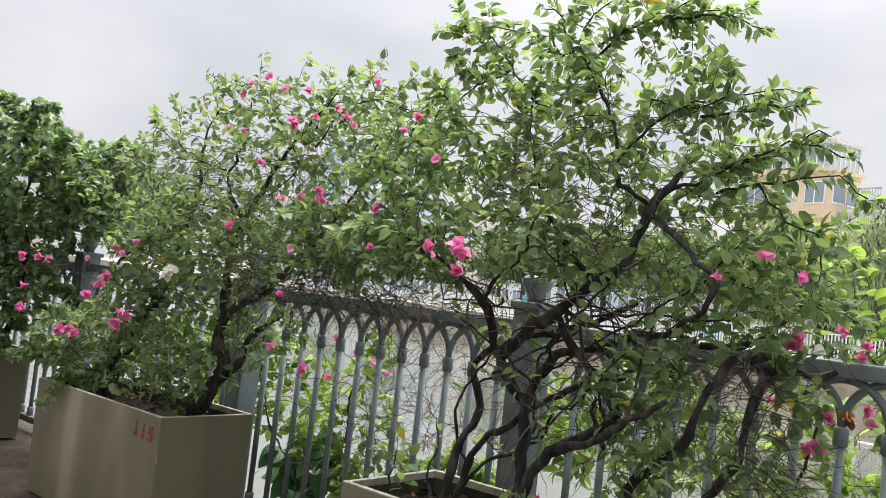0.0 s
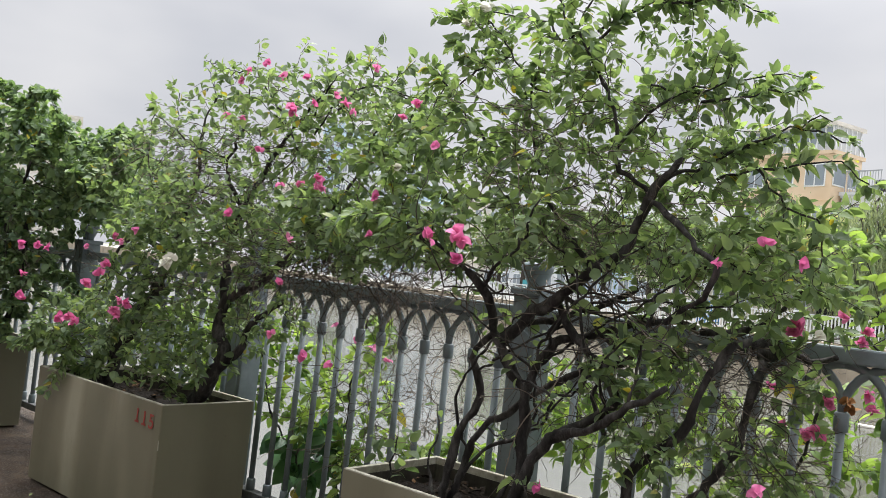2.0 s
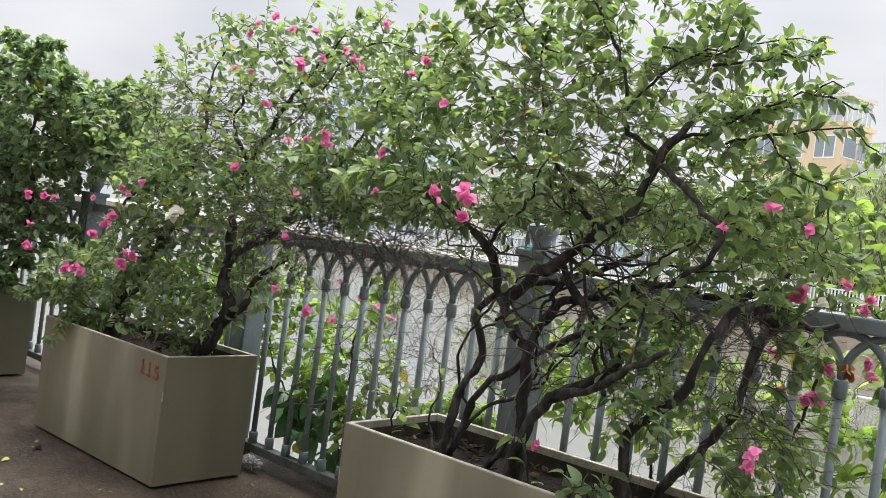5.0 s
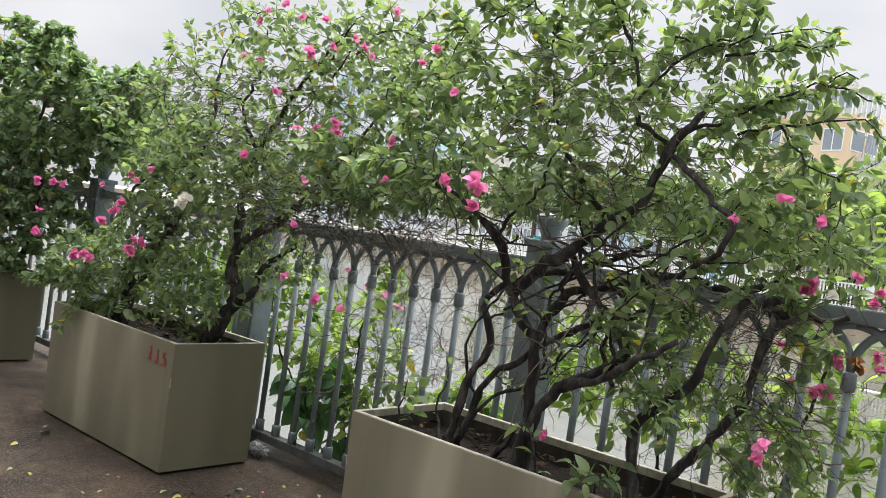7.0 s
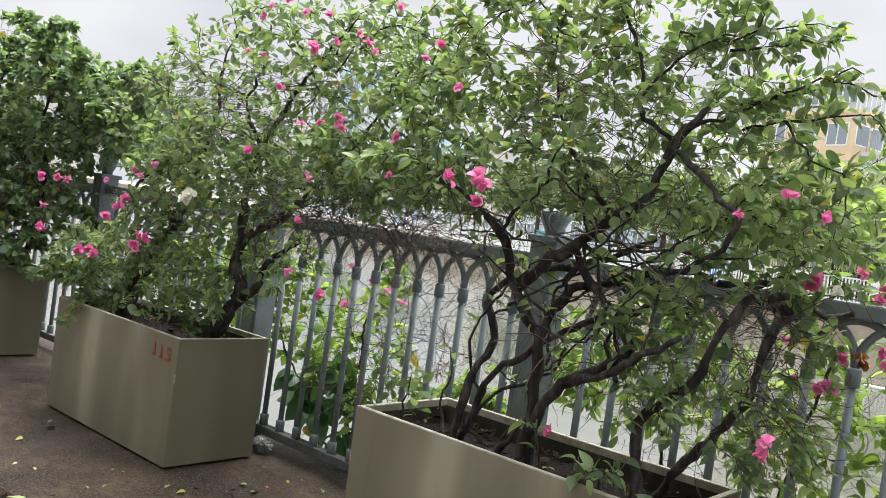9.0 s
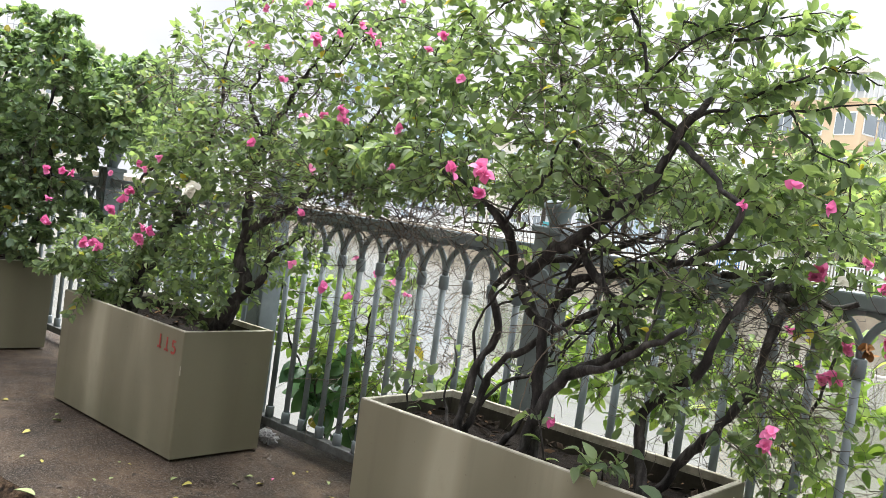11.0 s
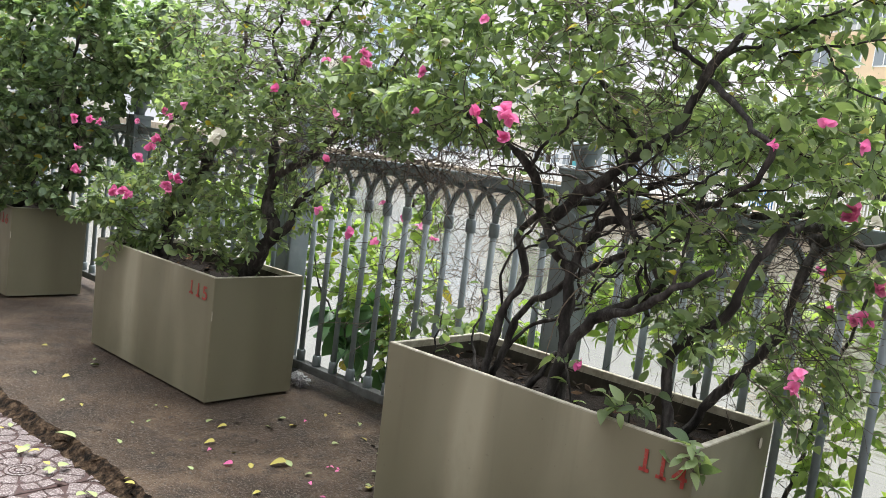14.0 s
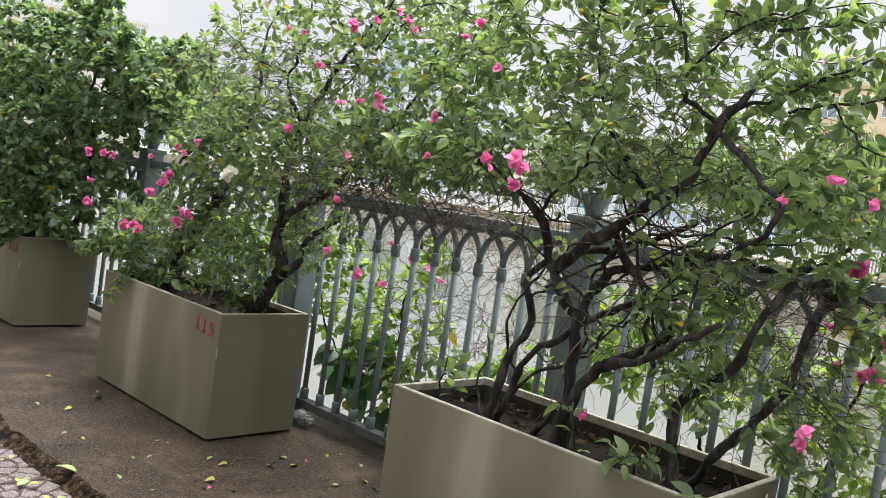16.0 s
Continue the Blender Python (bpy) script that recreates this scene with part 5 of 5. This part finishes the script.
# a torn plastic bag wedged at a post's foot
bm = bmesh.new()
bmesh.ops.create_icosphere(bm, subdivisions=5, radius=0.048)
for v in bm.verts:
    d = v.co.normalized()
    k = 1 + 0.75 * noise.noise(d * 2.6) + 0.5 * noise.noise(d * 7) + 0.25 * noise.noise(d * 15)
    v.co = Vector((v.co.x * k * 1.15, v.co.y * k * 0.5, v.co.z * k * 0.55))
low = min(v.co.z for v in bm.verts)
bmesh.ops.translate(bm, vec=(-0.07, 0.60, -low + 0.001), verts=bm.verts)
tagged(part("plastic_bag", bm, FILM, None, smooth=True), "crumpled clear plastic bag at the foot of a railing post", "plastic bag")


# ---------------------------------------------------------------- the far bank
def far_railing(x0, x1, y=34.3, z=BANK + 0.02):
    p = across(empty("far_railing", ((x0 + x1) / 2, y, z), "white painted metal railing along the far quay", "railing", "far railings"))
    w = (x1 - x0) / 2
    part("top_rail", one_box(-w, w, -0.03, 0.03, 1.04, 1.10), WHITE_RAIL, p)
    part("bottom_rail", one_box(-w, w, -0.03, 0.03, 0.10, 0.15), WHITE_RAIL, p)
    n = int(2 * w / 0.16)
    b = None
    for k in range(n):
        m4 = pose(-w + 0.08 + k * 0.16, 0, 0)
        b = again(b, p, m4) if b else part("bar", one_box(-0.022, 0.022, -0.022, 0.022, 0.1, 1.06), WHITE_RAIL, p)
        b.matrix_basis = m4
    for x in (-w, w - 0.12):
        part("post", one_box(x, x + 0.12, -0.06, 0.06, 0, 1.2), WHITE_RAIL, p)


for k in range(16):
    far_railing(3 - 3.0 * (k + 1), 3 - 3.0 * k)
for k in range(12):
    # beyond, where the bars can no longer be told apart, a coarser railing
    x1 = -45 - 6 * k
    p = across(empty("far_railing", (x1 - 3, 34.3, BANK + 0.02), "white painted metal railing along the far quay", "railing", "far railings"))
    part("top_rail", one_box(-3, 3, -0.03, 0.03, 1.04, 1.10), WHITE_RAIL, p)
    for j in range(12):
        part("bar", one_box(-3 + j * 0.5, -2.94 + j * 0.5, -0.03, 0.03, 0, 1.05), WHITE_RAIL, p)


def house(x0, x1, y, height, wall, storeys, bays, label, depth=9.0, z=BANK, roof_wall=None, name="house", parapet=True):
    """A row house: body, storey bands, recessed windows with frames, balconies and a roof parapet."""
    p = across(empty(name, ((x0 + x1) / 2, y, z), label, "house", "houses on the far bank"))
    w = (x1 - x0) / 2
    part("wall", one_box(-w, w, 0, depth, 0, height), wall, p)
    bm = bmesh.new()
    box(bm, -w - 0.15, w + 0.15, -0.15, depth + 0.15, height, height + 0.25)
    part("roof", bm, roof_wall or wall, p)
    if parapet:
        part("parapet", one_box(-w, w, -0.02, 0.14, height + 0.25, height + 1.0), roof_wall or wall, p)
    h = height / storeys
    pitch = 2 * w / bays
    for s in range(storeys):
        part("storey_band", one_box(-w - 0.05, w + 0.05, -0.10, 0.0, s * h + h - 0.12, s * h + h - 0.02), roof_wall or wall, p)
        for b in range(bays):
            cx = -w + pitch * (b + 0.5)
            wn_ = part("window", one_box(cx - pitch * 0.32, cx + pitch * 0.32, -0.06, -0.002, s * h + h * 0.28, s * h + h * 0.80), WHITE_RAIL, p)
            for sx in (-1, 1):
                part("pane", one_box(cx + sx * pitch * 0.155 - pitch * 0.135, cx + sx * pitch * 0.155 + pitch * 0.135, -0.075, -0.058, s * h + h * 0.31, s * h + h * 0.77), GLASS, wn_)
        nb = max(2, int(depth / 3))
        for b in range(nb):
            cy = depth * (b + 0.5) / nb
            wn_ = part("window", one_box(w + 0.002, w + 0.05, cy - 0.7, cy + 0.7, s * h + h * 0.30, s * h + h * 0.78), WHITE_RAIL, p)
            part("pane", one_box(w + 0.05, w + 0.062, cy - 0.62, cy + 0.62, s * h + h * 0.33, s * h + h * 0.75), GLASS, wn_)
    return p


# the tall peach house with its glazed top floor
tower = house(-28.1, -20.8, 53, 12.0, PEACH, 4, 3, "peach rendered house with a pale railed top floor", 3.2, parapet=False)
part("top_storey", one_box(-3.55, 3.55, 0.1, 3.1, 12.25, 13.95), GREYW, tower)
part("top_roof", one_box(-3.75, 3.75, -0.1, 3.3, 13.95, 14.2), CREAM, tower)
for k in range(13):
    part("slat", one_box(-3.55 + k * 0.58, -3.47 + k * 0.58, 0.03, 0.10, 12.25, 13.95), WHITE_RAIL, tower)
    if k < 12:
        part("pane", one_box(-3.42 + k * 0.58, -3.02 + k * 0.58, 0.07, 0.098, 12.75, 13.85), GLASS, tower)
for k in range(6):
    part("slat", one_box(3.55, 3.62, 0.2 + k * 0.54, 0.28 + k * 0.54, 12.25, 13.95), WHITE_RAIL, tower)
annexe = house(-20.6, -18.0, 54, 9.3, GREYW, 3, 1, "grey annexe with railed roof terrace beside the peach house", 4, parapet=False)
for k in range(14):
    part("baluster", one_box(-1.25 + k * 0.19, -1.21 + k * 0.19, 0.1, 0.14, 9.55, 10.9), STEEL, annexe)
part("handrail", one_box(-1.3, 1.3, 0.08, 0.16, 10.9, 10.98), STEEL, annexe)
part("water_tank", one_box(0.55, 1.25, 0.5, 1.6, 8.2, 10.4, bevel=0.08), DARKAWN, annexe)

specs = [(-24.0, 46, 4.2, CREAM, 1), (-30, 52, 5.2, PALE, 2), (-37, 52, 6.4, CREAM, 2), (-44, 53, 7.0, BLUE, 2), (-51, 52, 7.4, PALE, 2), (-59, 53, 8.6, PALE, 3), (-67, 53, 9.4, CREAM, 3),
         (-75, 53, 8.5, PALE, 3), (-83, 53, 11, BLUE, 3), (-91, 53, 13, PALE, 4), (-99, 53, 17, PALE, 5), (-107, 53, 21, BLUE, 6), (-115, 53, 18, PALE, 5), (-123, 53, 13, CREAM, 4), (-132, 53, 15, PALE, 4)]
words = {CREAM: "cream rendered row house across the canal", PALE: "pale grey row house across the canal", BLUE: "pale blue row house across the canal"}
for x, y, h, wall, st in specs:
    house(x, x + (5.8 if x > -80 else 7.2), y, h, wall, st, 3, words[wall])

block = house(-25, 25, 0, 41.4, CREAM, 9, 12, "long cream apartment block with an arcaded top floor", 14, z=-1.75, name="apartment_block")
block.matrix_basis = pose(-277.4, 106.3, -1.75, 0, 0, 64.1)
for k in range(9):
    part("roof_frame", one_box(-4 + k * 1.9, -3.8 + k * 1.9, 1.0, 1.2, 41.6, 47.2 - 1.1 * (k % 3)), STEEL, block)
for z_ in (43.6, 45.6):
    part("roof_beam", one_box(-4, 11.4, 1.0, 1.2, z_, z_ + 0.22), STEEL, block)

# a low stall with a dark awning, opposite
stall = across(empty("stall", (-8.0, 43.5, BANK), "low cream stall with a dark awning across the canal", "stall"))
part("wall", one_box(-7, 7, 0, 4, 0, 4.0), CREAM, stall)
part("opening", one_box(-6.4, 6.4, -0.03, -0.005, 0.2, 2.0), DARKAWN, stall)
part("awning", ([(-7.2, -0.02, 2.5), (7.2, -0.02, 2.5), (7.2, -2.2, 1.9), (-7.2, -2.2, 1.9), (-7.2, -0.02, 2.4), (7.2, -0.02, 2.4), (7.2, -2.2, 1.8), (-7.2, -2.2, 1.8)], [(0, 3, 2, 1), (4, 5, 6, 7), (3, 7, 6, 2), (0, 4, 7, 3), (1, 2, 6, 5), (0, 1, 5, 4)]), DARKAWN, stall)
part("roof", one_box(-7.3, 7.3, -0.3, 4.3, 4.0, 4.2), GREYW, stall)
for x, h, mat, text in ((-19.5, 1.3, BLUESHEET, "blue tarpaulin screen across the canal"), (-36, 1.5, TEAL, "teal metal hoarding across the canal")):
    across(tagged(part("hoarding", one_box(x, x + 1.5, 40, 40.2, BANK, BANK + h, bevel=0.03), mat), text, "hoarding"))


def far_tree(x, y, height, spread, leaf, label, seed, weeping=False, count=8200, z=BANK, size=0.22):
    """A street tree with limbs and a crown of many small leaves, with gaps."""
    r = np.random.default_rng(seed)
    p = across(empty("tree", (x, y, z), label, "tree", "trees on the far bank"))
    verts, faces = [], []
    trunk = smooth_path([(0, 0, -0.02), (0.1, 0.05, height * 0.25), (-0.1, 0.1, height * 0.55), (0.05, 0, height * 0.86)], 0.4)
    tube(verts, faces, trunk, np.linspace(0.22, 0.05, len(trunk)), 8, 0.08, r)
    part("trunk", (verts, faces), FAR_BARK, p, smooth=True)
    pos, ahead = [], []
    for k in range(34):
        h = r.uniform(0.28, 0.98)
        a = r.uniform(0, 6.283)
        reach = spread * (0.55 + 0.45 * math.sin(math.pi * min(1, 0.15 + h * 0.85))) * r.uniform(0.55, 1.05)
        s = np.array([0, 0, height * (0.25 + 0.6 * h * 0.9)])
        e = s + np.array([math.cos(a) * reach, math.sin(a) * reach, height * r.uniform(0.02, 0.16)])
        if weeping:
            m_ = (s + e) / 2 + (0, 0, 0.6)
            e = e - (0, 0, height * r.uniform(0.05, 0.2))
        else:
            m_ = (s + e) / 2 + (0, 0, -0.2)
        limb = smooth_path([s, m_, e], 0.3, 0.05, r)
        verts, faces = [], []
        tube(verts, faces, limb, np.linspace(0.06, 0.015, len(limb)), 5)
        part("limb", (verts, faces), FAR_BARK, p, smooth=True)
        n = count // 34
        t = r.uniform(0.25, 1.0, n)
        c = limb[(t * (len(limb) - 1)).astype(int)]
        if weeping:
            c = c + r.normal(0, 0.35, (n, 3)) - np.stack([0 * t, 0 * t, r.exponential(1.0, n)], 1)
            d = r.normal(0, 0.3, (n, 3)) + (0, 0, -1)
        else:
            c = c + r.normal(0, 0.42, (n, 3))
            d = r.normal(0, 1, (n, 3))
        pos.append(c)
        ahead.append(d)
    pos, ahead = np.concatenate(pos), np.concatenate(ahead)
    keep = pos[:, 2] > 0.6
    pos, ahead = pos[keep], ahead[keep]
    f = leaf_frames(pos, ahead, r, 0.8)
    v, fc = joined_leaves(pos, f, r.uniform(0.6, 1.3, len(pos)) * size, NEEDLES if weeping else LEAVES, r)
    tagged(part("crown", (v, fc), leaf, p, smooth=True), kind="stuff")


far_tree(-8.6, 38.5, 7.6, 2.2, FARLEAF_1, "weeping soft green tree across the canal", 81, True, 17000, size=0.24)
far_tree(-11.9, 41.0, 6.9, 2.0, FARLEAF_2, "yellowing tree across the canal", 82, False, 9500)
far_tree(-14.4, 40.0, 7.6, 2.4, FARLEAF_1, "tall soft green tree across the canal", 83, True, 14000, size=0.24)
far_tree(-18.2, 41.0, 6.6, 2.4, FARLEAF_3, "green street tree across the canal", 84)
far_tree(-25.5, 42.0, 7.2, 3.0, FARLEAF_3, "green street tree across the canal", 85)
far_tree(-33.0, 42.0, 7.6, 3.2, FARLEAF_3, "green street tree across the canal", 86)
far_tree(-42.0, 42.0, 7.4, 3.2, FARLEAF_3, "green street tree across the canal", 87)
far_tree(-21.8, 40.5, 6.8, 2.8, FARLEAF_3, "green street tree across the canal", 92)
far_tree(-29.2, 41.5, 7.0, 3.0, FARLEAF_3, "green street tree across the canal", 93)
far_tree(-37.5, 41.0, 7.0, 3.0, FARLEAF_3, "green street tree across the canal", 94)
far_tree(-3.8, 40.5, 8.0, 2.6, FARLEAF_3, "green street tree across the canal", 88)
far_tree(-60.0, 42.0, 6.6, 2.8, FARLEAF_3, "green street tree across the canal", 89)
far_tree(-75.0, 42.0, 7.0, 3.0, FARLEAF_3, "green street tree across the canal", 90)
far_tree(-95.0, 42.0, 8.0, 3.4, FARLEAF_3, "green street tree across the canal", 91)

# a pale plank adrift on the water
bm = one_box(-0.55, 0.55, -0.16, 0.16, -0.03, 0.03, bevel=0.015)
plank = part("floating_plank", bm, CREAM)
plank.location = (-1.6, 20.2, -1.075)
tagged(plank, "pale board floating on the canal water", "board")


# ---------------------------------------------------------------- pavement tiles, last
def tile_mesh(s=0.40):
    """A pressed paving tile: raised speckled fields, set apart by grooves, round a ringed boss."""
    verts, faces, mats = [], [], []
    h = s / 2 - 0.004

    def field(poly, top=0.0035):
        b, n = len(verts), len(poly)
        c = np.mean(poly, 0)
        inner = [tuple(c + (np.array(q) - c) * 0.95) for q in poly]
        verts.extend([(x, y, 0.0) for x, y in poly] + [(x, y, top) for x, y in inner])
        faces.append(tuple(range(b + n, b + 2 * n)))
        mats.append(1)
        for k in range(n):
            faces.append((b + k, b + (k + 1) % n, b + n + (k + 1) % n, b + n + k))
            mats.append(1)

    verts += [(-h, -h, 0), (h, -h, 0), (h, h, 0), (-h, h, 0)]
    faces.append((0, 1, 2, 3))
    mats.append(0)
    ring = lambda r, n=16: [(r * math.cos(2 * math.pi * k / n), r * math.sin(2 * math.pi * k / n)) for k in range(n)]
    field(ring(0.016, 12))
    for r0, r1 in ((0.022, 0.036), (0.042, 0.054)):
        n = 16
        for k in range(n):
            a0, a1 = 2 * math.pi * k / n, 2 * math.pi * (k + 1) / n
            b = len(verts)
            verts.extend([(r * math.cos(a), r * math.sin(a), 0.0035) for r, a in ((r0, a0), (r1, a0), (r1, a1), (r0, a1))])
            faces.append((b, b + 1, b + 2, b + 3))
            mats.append(1)
    for k in range(8):
        a = math.pi / 4 * k
        lean = 0.16
        p = lambda r, da: (r * math.cos(a + da), r * math.sin(a + da))
        field([p(0.062, -0.33), p(0.062, 0.33), p(0.10, 0.36), p(0.128, 0.16 + lean), p(0.128, -0.2), p(0.10, -0.36)])
        edge = 0.135
        far_r = 0.190 if k % 2 == 0 else 0.232
        field([p(edge, -0.37), p(edge, 0.0), p(far_r, 0.0), p(0.97 * far_r, -0.30)])
        field([p(edge, 0.04), p(edge, 0.40), p(0.97 * far_r, 0.34), p(far_r, 0.03)])
    for sx, sy in ((1, 1), (1, -1), (-1, 1), (-1, -1)):
        field([(sx * (h - 0.034), sy * (h - 0.003)), (sx * (h - 0.003), sy * (h - 0.003)), (sx * (h - 0.003), sy * (h - 0.034))][:: sx * sy])
    me = bpy.data.meshes.new("tile")
    me.from_pydata(verts, [], faces)
    me.materials.append(GROOVE)
    me.materials.append(TERRAZZO)
    me.polygons.foreach_set("material_index", mats)
    return me


tile = tile_mesh()
places = [(i, j) for i in range(60) for j in range(15)]
single = {(i, j) for i, j in places if 24 <= i < 54 and j < 10}
for i, j in sorted(single):
    o = new("tile", tile)
    o.parent = pavement
    o.matrix_basis = pose(-13.75 + 0.40 * i, -0.90 - 0.40 * j, -0.0485 + 0.001 * math.sin(i * 5.1 + j * 3.3), 0, 0, 0)
base_v = np.array([v.co[:] for v in tile.vertices])
base_f = [tuple(q.vertices) for q in tile.polygons]
base_m = [q.material_index for q in tile.polygons]
verts, faces, mats = [], [], []
for i, j in places:
    if (i, j) not in single:
        o = len(verts)
        verts.extend(map(tuple, base_v + (-13.75 + 0.40 * i, -0.90 - 0.40 * j, -0.0485)))
        faces.extend(tuple(o + k for k in f) for f in base_f)
        mats.extend(base_m)
rest = part("tile_field", (verts, faces), [GROOVE, TERRAZZO], pavement)
rest.data.polygons.foreach_set("material_index", mats)
tagged(rest, kind="stuff")
